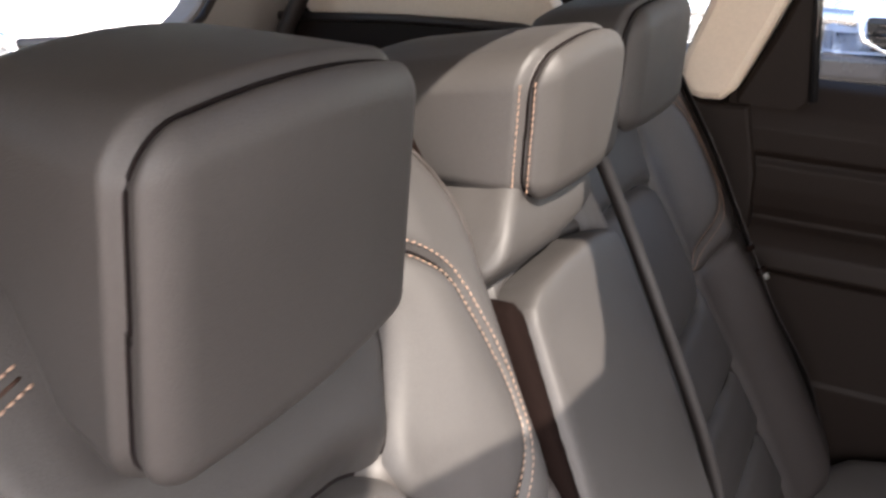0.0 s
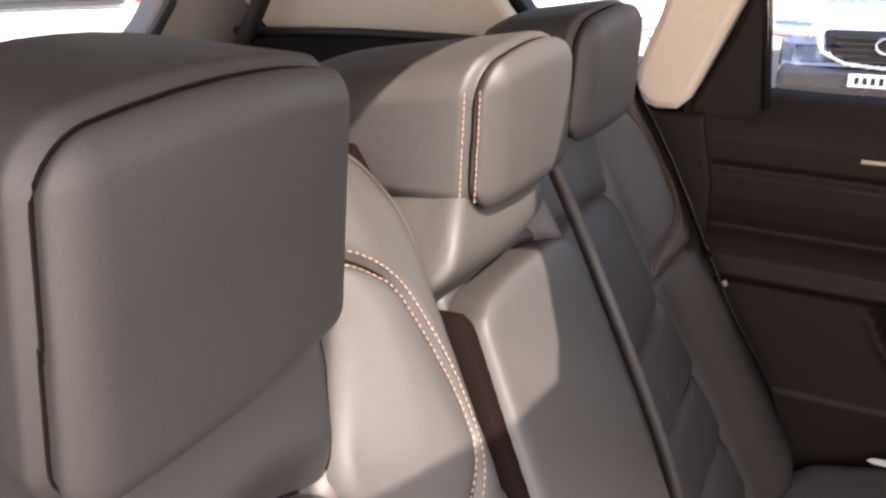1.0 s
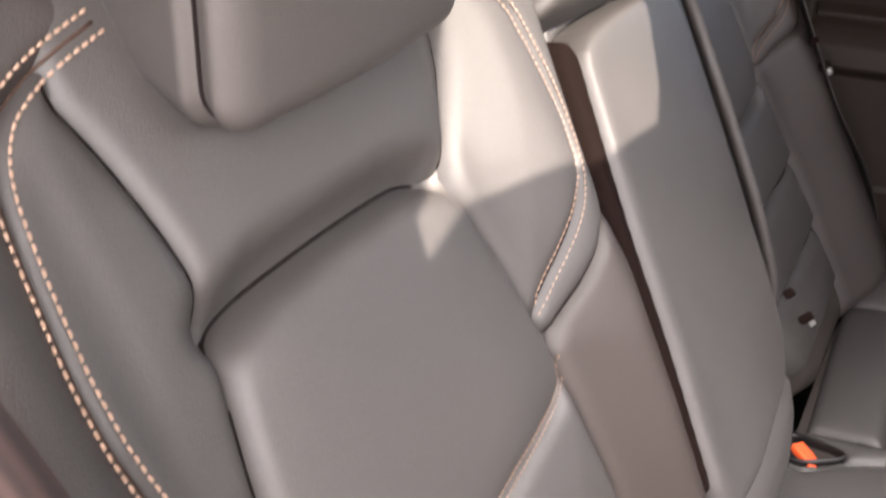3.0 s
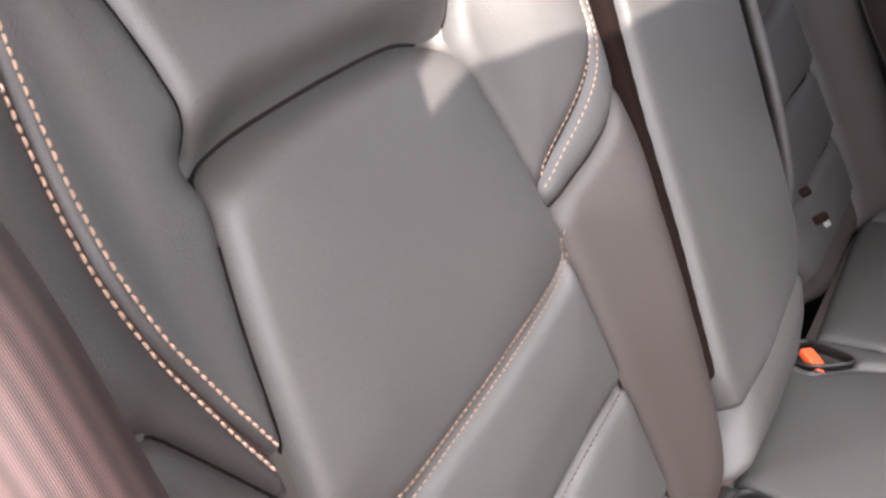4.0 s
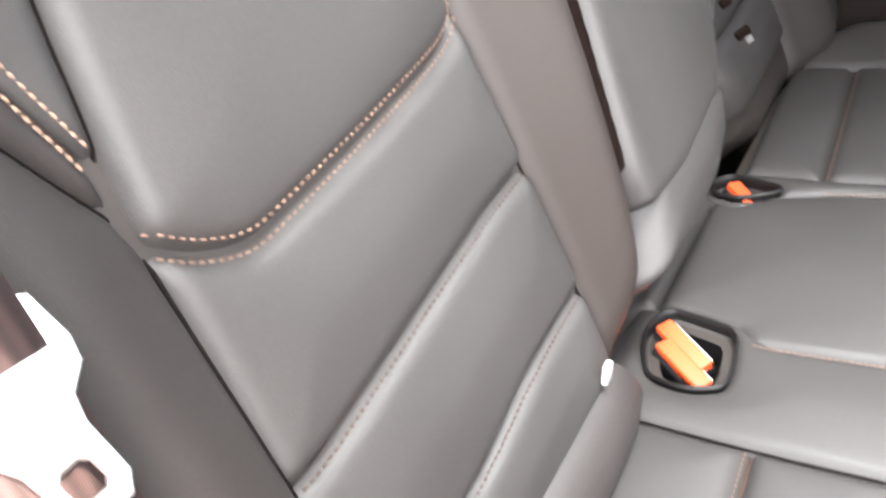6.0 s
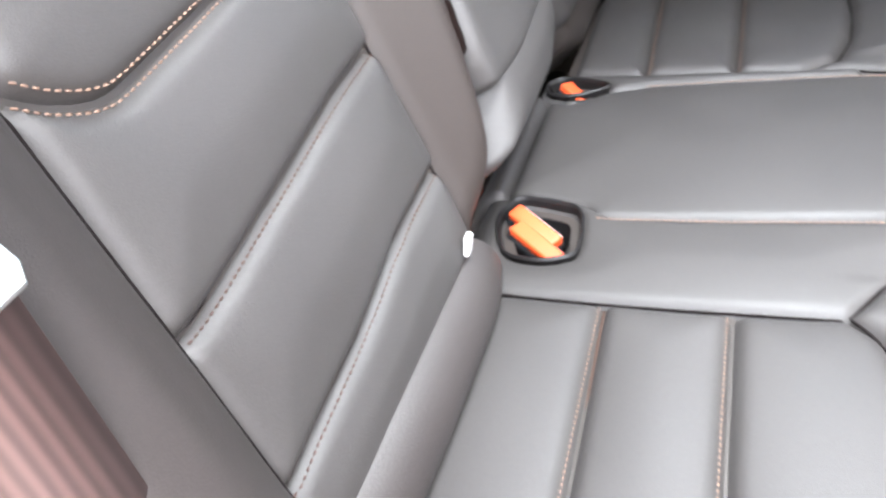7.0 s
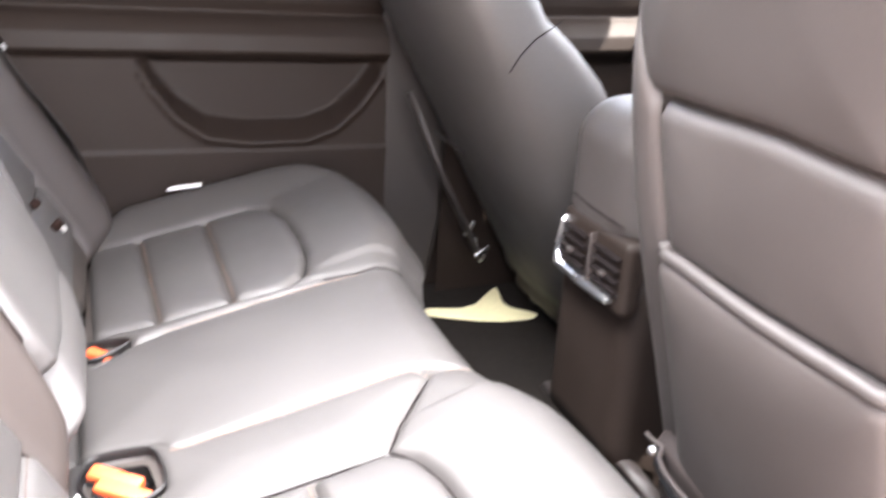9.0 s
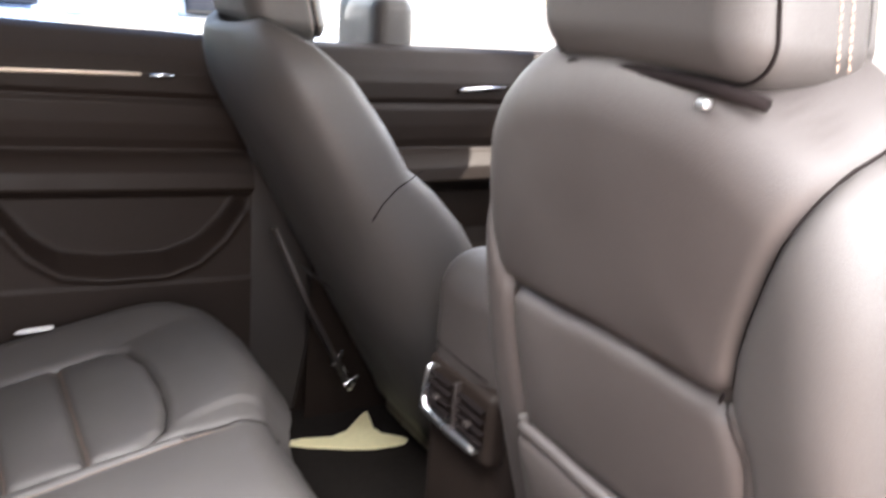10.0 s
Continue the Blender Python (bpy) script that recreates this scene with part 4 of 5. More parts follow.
def headrest(name, label, x, y, z, w, h, depth, lean=0.0, group="rear headrests", seam_double=False, facing=1, mat=None, slope=0.55, radius=0.036, side_rows=(), rise=-0.02, dome=0.014, flare=-0.10, row_sides=(-1, 1), rear_seam=False, skew=0.0):
    """A padded headrest: its front face stands at x and looks to facing; z is the face's lower edge."""
    mat = mat or LEATHER
    t = thing(name, label, "headrest", group, at=(x - facing * depth * 0.5, y, z))
    r = radius

    def shape(q):
        k = (q[0] / depth + 0.5)                       # 0 at the rear, 1 at the front
        v = q[2] / h + 0.5
        taper = 1 - 0.05 * v + flare * (1 - k) ** 1.2
        zz = q[2] + slope * depth * (1 - k) ** 1.2 * (1 - v) + rise * (1 - k) * v + skew * (q[1] / w + 0.5) * (1 - v)
        crown = -dome * (q[1] / (w / 2)) ** 2 * v + 0.004
        xx = q[0] + lean * q[2] - 0.012 * (q[1] / (w / 2)) ** 2 * k
        # the seam round the front face, sunk in a rounded valley
        sunk = 0.0055 * math.exp(-((q[0] - (depth / 2 - r * 0.62)) / 0.0050) ** 2)
        s = 1 - sunk / (w / 2)
        return (facing * xx, q[1] * taper * s, zz + crown - (sunk if v > 0.5 else -sunk))

    body = rounded("pad", (depth, w, h), r, mat, t, (x - facing * depth / 2, y, z + h / 2), seg=14, shape=shape)
    # the sunken seam runs round the front face
    loop, ry, rz, k = [], w / 2 - r, h / 2 - r, 0.937 * r
    for cy, cz, a0 in ((1, 1, 0), (-1, 1, 90), (-1, -1, 180), (1, -1, 270)):
        for a in np.linspace(a0, a0 + 90, 9):
            loop.append((cy * ry + k * math.cos(radians(a)), cz * rz + k * math.sin(radians(a))))
    loop = np.array(loop + loop[:1])
    run = np.r_[0, np.cumsum(np.hypot(*np.diff(loop, axis=0).T))]
    even = np.linspace(0, run[-1], 120)
    line = []
    for p, q in zip(np.interp(even, run, loop[:, 0]), np.interp(even, run, loop[:, 1])):
        s = shape(np.array((depth / 2 - 0.62 * r, p, q)))
        line.append((x - facing * depth / 2 + s[0], y + s[1], z + h / 2 + s[2]))
    tube("seam", line, 0.0013, SEAM, body, "dark sunken seam")
    if rear_seam:
        back_line = []
        for p, q in zip(np.interp(even, run, loop[:, 0]), np.interp(even, run, loop[:, 1])):
            s = shape(np.array((-depth / 2 + 0.62 * r, p * 1.004, q * 1.004)))
            back_line.append((x - facing * depth / 2 + s[0], y + s[1], z + h / 2 + s[2]))
        tube("seam", back_line, 0.0013, SEAM, body, "dark seam round the rear face")
    for side in row_sides:
        if seam_double or side_rows:
            V, F = [], []
            for off in ([-0.46, -0.80] if seam_double else []) + [-a / r for a in side_rows]:
                for v in np.arange(-h / 2 + r * 0.6, h / 2 - r * 0.6, 0.0062):
                    q = [shape(np.array((depth / 2 + off * r, side * (w / 2 - r + r * (math.sqrt(1 - (1 + off) ** 2) if off > -1 else 1) + 0.0004), v + dv))) for dv in (-0.0021, 0.0021)]
                    P = [np.array((x - facing * depth / 2 + a[0], y + a[1], z + h / 2 + a[2])) for a in q]
                    k = len(V)
                    e = np.array((0.0007, 0, 0)), np.array((0, 0.0007, 0))
                    for p in P:
                        V += [p + e[0], p + e[1], p - e[0], p - e[1]]
                    F += [(k + a, k + (a + 1) % 4, k + 4 + (a + 1) % 4, k + 4 + a) for a in range(4)] + [(k, k + 1, k + 2, k + 3), (k + 4, k + 5, k + 6, k + 7)]
            mesh("stitching", V, F, THREAD_DARK if seam_double else THREAD, body, "tan contrast thread")
    return t


headrest("headrest", "large black leather outer headrest beside the open door", -0.160, -0.332, 0.920, 0.231, 0.197, 0.16, lean=0.10, rise=0.010, dome=0.013, side_rows=(0.102, 0.113), row_sides=(-1,), radius=0.029, skew=0.014)
headrest("headrest", "black leather outer headrest beside the closed door", -0.170, 0.380, 0.936, 0.252, 0.166, 0.15, lean=0.05)
headrest("headrest", "low black leather middle headrest with tan stitched seams", -0.152, 0.062, 0.950, 0.212, 0.146, 0.22, lean=0.03, seam_double=True, slope=0.14, radius=0.030, flare=0.52, dome=0.018, rise=-0.03)
for y in (-0.38, -0.27, 0.33, 0.44, 0.01, 0.09):
    tagged(tube("headrest_post", [S_NEAR.at(y, s, -0.03) for s in (0.45, 0.52, 0.60)], 0.006, CHROME), "slim chrome headrest post under the pad", "headrest post", "headrest posts")

# ---- front seats ----


def front_seat(name, label, x0, lean, ya, yb, inner, group="front seats"):
    """A front seat seen from behind; inner is the side (+1 or -1) that faces the console."""
    yc, hw = (ya + yb) / 2, (yb - ya) / 2
    g = (lambda a: yc + inner * a)                     # a: from the seat's middle towards the console
    P = lambda pts: [(g(a), b) for a, b in pts]
    out = P([(hw, -0.62), (hw + 0.005, -0.30), (hw, -0.05), (hw - 0.015, 0.08), (hw - 0.05, 0.155), (hw - 0.12, 0.205), (0.0, 0.222), (-hw + 0.12, 0.205), (-hw + 0.05, 0.155), (-hw + 0.015, 0.08), (-hw, -0.05), (-hw - 0.005, -0.30), (-hw, -0.62)])
    S = Surface((x0, 0, 0.8), lean, flip="rear", outline=out, radius=0.05, base=lambda y, s: 0.016 * (1 - ((y - yc) / hw) ** 2) + 0.012 * np.exp(-((s + 0.12) / 0.2) ** 2) - 0.012)
    t = thing(name, label, "car seat", group, at=(x0 + 0.35, yc, 0.06))
    S.panel("upper_back", P([(hw - 0.06, -0.008), (hw - 0.04, 0.05), (hw - 0.03, 0.12), (hw + 0.01, 0.20), (hw - 0.10, 0.25), (-hw + 0.10, 0.25), (-hw + 0.02, 0.20), (-hw + 0.055, 0.165), (-hw + 0.085, 0.10), (-hw + 0.105, 0.04), (-hw + 0.11, -0.005), (0.0, 0.002)]), LEATHER_SIDE, t, puff=0.012, wide=0.05, dip=0.006, edge=0.008, cell=0.006)
    S.panel("pocket_panel", P([(hw - 0.074, -0.012), (0.0, -0.002), (-hw + 0.108, -0.009), (-hw + 0.092, -0.05), (-hw + 0.085, -0.158), (0.0, -0.158), (hw - 0.080, -0.162)]), LEATHER_SIDE, t, puff=0.006, wide=0.03, dip=0.010, edge=0.012, cell=0.006, wrinkle=0.001)
    S.panel("map_pocket", P([(hw - 0.078, -0.160), (0.0, -0.156), (-hw + 0.085, -0.156), (-hw + 0.08, -0.60), (hw - 0.070, -0.60)]), LEATHER_SIDE, t, puff=0.014, wide=0.02, dip=0.006, edge=0.008, cell=0.006, lift=0.010, label="slack leather map pocket")
    S.panel("side_shell", P([(hw - 0.074, -0.64), (hw - 0.080, -0.17), (hw - 0.072, -0.01), (hw - 0.035, 0.06), (hw - 0.028, 0.11), (hw + 0.03, 0.16), (hw + 0.05, -0.05), (hw + 0.05, -0.64)]), LEATHER_SIDE, t, puff=0.008, wide=0.012, dip=0.006, edge=0.006, cell=0.006)
    S.panel("outer_bolster", P([(-hw + 0.108, -0.007), (-hw + 0.102, 0.04), (-hw + 0.082, 0.10), (-hw + 0.052, 0.165), (-hw + 0.015, 0.215), (-hw - 0.05, 0.15), (-hw - 0.05, -0.64), (-hw + 0.078, -0.64), (-hw + 0.083, -0.158), (-hw + 0.088, -0.05)]), LEATHER, t, puff=0.016, wide=0.05, dip=0.006, edge=0.008, cell=0.006)
    S.cord("seam", P([(hw - 0.073, -0.01), (hw - 0.080, -0.16), (hw - 0.075, -0.5)]), t, 0.0016, SEAM, label="narrow dark seam")
    S.cord("seam", P([(hw - 0.078, -0.010), (0.1, -0.004), (0.0, -0.0), (-0.08, -0.004), (-hw + 0.112, -0.007)]), t, 0.0015, SEAM, label="narrow dark seam")
    S.cord("seam", P([(-hw + 0.109, -0.006), (-hw + 0.1035, 0.04), (-hw + 0.0835, 0.10), (-hw + 0.0535, 0.165)]), t, 0.0012, SEAM, label="narrow dark seam")
    S.cord("piping", P([(hw - 0.076, -0.160), (0.1, -0.157), (0.0, -0.156), (-0.1, -0.156), (-hw + 0.086, -0.157)]), t, 0.0075, LEATHER_SIDE, rise=0.004, label="thick rolled pocket edge")
    S.cord("piping", P([(-hw + 0.108, -0.010), (-hw + 0.096, -0.035), (-hw + 0.088, -0.07), (-hw + 0.083, -0.16), (-hw + 0.082, -0.30)]), t, 0.006, LEATHER_SIDE, rise=0.002)
    S.lining(out, PIPING, t)
    core = chaikin(out)
    core = core.mean(0) + (core - core.mean(0)) * 0.985
    lean_m = Euler((0, radians(-lean), 0)).to_matrix()
    rounded("back_pad", (0.105, 2 * hw - 0.012, 0.815), 0.05, LEATHER, t, tuple(S.at(yc, -0.20, -0.084)), lean_m, seg=6,
            shape=lambda q: (q[0] + 0.02 * (abs(q[1]) / hw) ** 3 * (q[2] < 0.25), q[1] * (1 - 0.20 * max(0, (q[2] - 0.20) / 0.205) ** 2), q[2] - 0.075 * max(0, q[2]) / 0.4 * (abs(q[1]) / hw) ** 2.2), label="leather faced back pad")
    for side in (1, -1):
        line = [S.at(g(side * (hw - 0.05)), b, -0.085 - 0.030 * math.sin(math.pi * min(1, max(0, (b + 0.5) / 0.55)))) for b in np.linspace(-0.5, 0.05, 20)]
        tube("side_bolster", line, 0.042, LEATHER, t, "padded side bolster", n=16)
    foot = S.at(yc, -0.60, 0.0)
    rounded("cushion", (0.52, 2 * hw - 0.02, 0.16), 0.06, LEATHER, t, (foot[0] + 0.27, yc, 0.30), shape=lambda q: (q[0], q[1], q[2] + 0.12 * q[0]))
    rounded("seat_base", (0.46, 2 * hw - 0.10, 0.10), 0.02, PLASTIC, t, (foot[0] + 0.27, yc, 0.21))
    for a in (-1, 1):
        rounded("rail", (0.44, 0.03, 0.05), 0.008, PLASTIC, t, (foot[0] + 0.30, yc + a * (hw - 0.07), 0.145), seg=3, label="dark seat rail")
    return t, S


driver, S_DRV = front_seat("driver_seat", "black leather driver seat, rear side with map pocket", 0.55, 14, -0.665, -0.217, 1)


def reclined_seat(name, label, x0, lean, ya, yb, group="front seats"):
    """The passenger seat: a smooth leather back shell with deep side bolsters."""
    S = Surface((x0, 0, 0.8), lean, flip="rear")
    t = thing(name, label, "car seat", group, at=(x0 + 0.35, (ya + yb) / 2, 0.06))
    yc = (ya + yb) / 2
    V, F, N = [], [], 64
    rows = np.r_[np.linspace(-0.62, -0.16, 16), np.linspace(-0.145, -0.05, 14), np.linspace(-0.03, 0.10, 10), np.linspace(0.11, 0.185, 14)]
    for b in rows:
        top = max(0.0, (b - 0.06) / 0.128)
        shrink = math.sqrt(max(0.0, 1 - min(1.0, top) ** 2.6))
        hw = (yb - ya) / 2 * (0.42 + 0.58 * shrink) * (1 - 0.10 * max(0.0, b + 0.02) / 0.2)
        front = float(np.interp(b, [-0.62, -0.30, -0.225, -0.15, -0.108, -0.092, -0.02, 0.07, 0.134, 0.185], [0.180, 0.196, 0.191, 0.170, 0.152, 0.142, 0.138, 0.124, 0.096, 0.055]))
        back = 0.030 * min(1.0, top) ** 2
        for k in range(N):
            a = 2 * math.pi * k / N
            ca, sa = math.cos(a), math.sin(a)
            u = math.copysign(abs(ca) ** 0.42, ca)
            v = math.copysign(abs(sa) ** (0.60 if sa < 0 else 0.42), sa)
            d = (back + front) / 2 + (front - back) / 2 * v
            if v < 0:
                d -= 0.022 * (1 - u * u) * -v          # the rear bulges a little
            else:
                d -= 0.030 * (1 - u * u) * v           # the front is dished between the bolsters
            V.append(S.at(yc + hw * u, b, -d))
    for i in range(len(rows) - 1):
        for k in range(N):
            F.append((i * N + k, i * N + (k + 1) % N, i * N + N + (k + 1) % N, i * N + N + k))
    F += [tuple(range(N))[::-1], tuple((len(rows) - 1) * N + k for k in range(N))]
    shell = mesh("back_shell", V, F, LEATHER, t)
    side = [S.at(ya - 0.0006, b, -d) for b, d in ((-0.094, 0.139), (-0.097, 0.09), (-0.106, 0.06), (-0.12, 0.035))]
    tube("seam", side, 0.0010, SEAM, shell, "narrow dark seam")
    foot = S.at(yc, -0.60, 0.0)
    rounded("cushion", (0.52, yb - ya - 0.02, 0.16), 0.06, LEATHER, t, (foot[0] + 0.27, yc, 0.30), shape=lambda q: (q[0], q[1], q[2] + 0.12 * q[0]))
    rounded("seat_base", (0.46, yb - ya - 0.10, 0.10), 0.02, PLASTIC, t, (foot[0] + 0.27, yc, 0.21))
    for y in (ya + 0.07, yb - 0.07):
        rounded("rail", (0.44, 0.03, 0.05), 0.008, PLASTIC, t, (foot[0] + 0.30, y, 0.145), seg=3, label="dark seat rail")
    return t


passenger = reclined_seat("passenger_seat", "black leather passenger seat, reclined, with deep side bolsters", 0.545, 29, 0.190, 0.650)
# frame trims of the passenger seat's lower side
tube("hinge_cover", [(0.60, 0.53, 0.61), (0.67, 0.53, 0.45), (0.76, 0.53, 0.27)], 0.011, PLASTIC_SOFT, passenger, "grey hinge cover strip", flat=0.5)
tube("hinge_cover", [(0.64, 0.50, 0.545), (0.70, 0.42, 0.50), (0.76, 0.36, 0.44)], 0.006, PLASTIC_SOFT, passenger, "thin lower shell edge", flat=0.4)
# small chrome plates imitate flecks of sun near the hinge
for hx, hy, hz, tilt in ((0.735, 0.528, 0.335, 20), (0.750, 0.532, 0.300, -35), (0.762, 0.520, 0.285, 60), (0.772, 0.536, 0.270, 10)):
    rounded("sun_fleck", (0.010, 0.006, 0.034), 0.002, CHROME, passenger, (hx, hy, hz), Euler((0.3, radians(tilt), 0.4)).to_matrix(), seg=2, label="bright plate standing in for a fleck of sun")
headrest("headrest", "black leather driver headrest with tan stitched seams", 0.605, -0.468, 0.988, 0.236, 0.21, 0.125, group="front headrests", lean=-0.15, slope=0.05, side_rows=(0.046, 0.056), row_sides=(-1,), rear_seam=True)
headrest("headrest", "black leather passenger headrest", 0.600, 0.43, 0.948, 0.25, 0.20, 0.125, group="front headrests", lean=-0.2, seam_double=True, slope=0.1)
for x, y, z in ((0.56, -0.52, 0.985), (0.56, -0.42, 0.985), (0.53, 0.38, 0.945), (0.53, 0.48, 0.945)):
    tagged(tube("headrest_post", [(x + 0.02, y, z - 0.05), (x + 0.01, y, z), (x, y, z + 0.06)], 0.006, CHROME), "slim chrome headrest post under the pad", "headrest post", "headrest posts")

# ---- centre console with rear air vents ----
con = thing("centre_console", "black centre console with rear air vents in a chrome frame", "console", at=(0.85, 0.01, 0.06))
rounded("housing", (0.44, 0.20, 0.46), 0.03, DOOR_TRIM, con, (0.90, -0.022, 0.29), shape=lambda q: (q[0] + (0.05 if q[2] < -0.05 else 0.0) * (q[0] < 0), q[1], q[2]))
rounded("armrest_lid", (0.40, 0.19, 0.20), 0.06, LEATHER_SIDE, con, (0.865, -0.020, 0.615), label="padded black console lid")
tube("lid_seam", [(0.6655, 0.030, 0.583), (0.6645, -0.03, 0.580), (0.6655, -0.100, 0.579)], 0.0012, SEAM, con, "dark seam below the lid")
vents = rounded("vent_housing", (0.03, 0.166, 0.102), 0.012, DOOR_TRIM, con, (0.678, -0.036, 0.514), label="gloss black vent surround")
for k in range(2):
    yv = 0.004 if k == 0 else -0.078
    for j in range(4):
        rounded("vent_slat", (0.014, 0.060, 0.004), 0.0015, SEAM, vents, (0.662, yv, 0.496 + 0.015 * j), seg=2)
    rounded("vent_knob", (0.010, 0.012, 0.007), 0.002, PLASTIC, vents, (0.656, yv, 0.512), seg=3, label="small grey vent slider")
rounded("vent_divider", (0.014, 0.006, 0.066), 0.002, PLASTIC, vents, (0.660, -0.044, 0.522), seg=2)
slab("vent_frame", [(0.0265, 0.553), (0.033, 0.548), (0.047, 0.482), (0.044, 0.475), (0.0, 0.4735), (-0.050, 0.4745), (-0.099, 0.477), (-0.099, 0.488), (-0.050, 0.4855), (0.0, 0.485), (0.036, 0.487), (0.0235, 0.546)], ((0.655, 0, 0), (0, 1, 0), (0, 0, 1), (-1, 0, 0)), -0.010, 0.004, CHROME, vents, 0.0042, "chrome vent frame along two sides")
tube("foot_duct", [(0.700, 0.10, 0.235), (0.702, -0.02, 0.24), (0.706, -0.13, 0.24), (0.706, -0.20, 0.235)], 0.014, PLASTIC, con, "black foot air duct", flat=0.6)
S_DRV.panel("lower_trim", [(-0.255, -0.412), (-0.43, -0.404), (-0.63, -0.400), (-0.63, -0.62), (-0.255, -0.62)], PLASTIC, driver, cell=0.008, puff=0.004, wide=0.01, dip=0.004, edge=0.006, lift=0.022, label="black plastic lower trim")
S_DRV.cord("trim_edge", [(-0.256, -0.408), (-0.34, -0.403), (-0.43, -0.399), (-0.60, -0.396)], driver, 0.0032, PLASTIC, rise=0.023, label="thin satin edge strip")
knob = rounded("recline_bracket", (0.05, 0.075, 0.045), 0.018, GLOSS, driver, (0.662, -0.285, 0.352), Euler((0.4, 0.2, 0.0)).to_matrix(), seg=4, label="gloss black lower bracket")
rounded("pin", (0.012, 0.012, 0.012), 0.005, STEEL, knob, (0.642, -0.250, 0.366), seg=3, label="small bright pin")

# ---- seat belts and buckles ----


def small_tongue(parent, at, turn):
    r = Euler([radians(a) for a in turn]).to_matrix()
    rounded("tongue_grip", (0.016, 0.007, 0.012), 0.003, GAP, parent, at, r, seg=3, label="black tongue grip")
    rounded("tongue", (0.007, 0.002, 0.012), 0.0009, STEEL, parent, Vector(at) + r @ Vector((0.003, 0, -0.011)), r, seg=2, label="bright steel tongue")
    rounded("tongue_stop", (0.012, 0.008, 0.010), 0.003, GAP, parent, Vector(at) + r @ Vector((0.0, 0.008, 0.04)), r, seg=2, label="black stop button")


def tongue(parent, at, along):
    """The steel tongue on the webbing; its blade points along."""
    eb = Vector(along).normalized()
    ea = Vector((0, 1, 0))
    fr = (at, ea, eb, eb.cross(ea))
    slab("tongue", [(-0.030, -0.018), (-0.030, 0.014), (-0.012, 0.026), (-0.010, 0.060), (0.012, 0.060), (0.014, 0.026), (0.030, 0.014), (0.030, -0.018)], fr, -0.0015, 0.002, STEEL, parent, 0.001, "bright steel tongue", holes=[[(-0.022, -0.010), (-0.022, -0.003), (0.022, -0.003), (0.022, -0.010)], [(-0.006, 0.040), (-0.006, 0.052), (0.006, 0.052), (0.006, 0.040)]])


belt_n = thing("seat_belt", "brown-black belt webbing hanging beside the open doorway", "seat belt", "rear seat belts", at=(-0.1, -0.61, 0.7))
strap("webbing", [(-0.30, -0.66, 1.20), (-0.20, -0.645, 1.03), (-0.13, -0.628, 0.93), (-0.106, -0.624, 0.88), (-0.085, -0.624, 0.823), (-0.067, -0.624, 0.78), (-0.050, -0.624, 0.735), (-0.030, -0.624, 0.665), (-0.014, -0.624, 0.605), (0.005, -0.626, 0.545), (0.03, -0.63, 0.45), (0.05, -0.65, 0.25)], (0.05, 1, 0.1), 0.048, 0.0016, WEB, belt_n)
tongue(belt_n, (-0.050, -0.622, 0.722), (0.78, 0.0, -0.62))
belt_m = thing("seat_belt", "dark belt webbing along the edge of the folded armrest", "seat belt", "rear seat belts", at=tuple(S_MID.at(0.15, 0.3, 0.05)))
pts = [S_MID.at(y, s, h) for y, s, h in ((0.190, 0.60, 0.030), (0.187, 0.482, 0.034), (0.184, 0.40, 0.034), (0.176, 0.33, 0.034), (0.172, 0.25, 0.032), (0.166, 0.16, 0.028), (0.160, 0.08, 0.018), (0.150, 0.04, 0.004), (0.14, 0.01, -0.02))]
strap("webbing", pts, (0.85, 0.05, 0.45), 0.016, 0.0016, WEB_DARK, belt_m)
small_tongue(belt_m, (0.022, 0.152, 0.548), (10, -35, 35))
belt_f = thing("seat_belt", "dark belt webbing with its tongue beside the closed door", "seat belt", "rear seat belts", at=(-0.1, 0.58, 0.75))
strap("webbing", [(-0.26, 0.645, 1.10), (-0.222, 0.600, 0.985), (-0.15, 0.590, 0.870), (-0.085, 0.585, 0.735), (-0.040, 0.585, 0.640), (0.02, 0.60, 0.54), (0.05, 0.62, 0.44)], (-0.35, 1, -0.25), 0.046, 0.0016, WEB_DARK, belt_f)
small_tongue(belt_f, (-0.060, 0.572, 0.700), (5, -30, 30))


def buckle(name, at, turn, label, long=0.066):
    t = thing(name, label, "belt buckle", "belt buckles", at=at)
    r = Euler([radians(a) for a in turn]).to_matrix()
    case = rounded("case", (long, 0.024, 0.055), 0.006, GLOSS, t, Vector(at) - r @ Vector((0, 0, 0.028)), r, seg=4)
    rounded("button", (long * 0.92, 0.0175, 0.012), 0.003, ORANGE, case, Vector(at) + r @ Vector((0.001, 0, 0.001)), r, seg=3, label="orange release button")
    rounded("slot", (long * 0.8, 0.003, 0.004), 0.001, STEEL, case, Vector(at) + r @ Vector((0, 0.011, -0.002)), r, seg=2, label="bright metal slot")
    return t


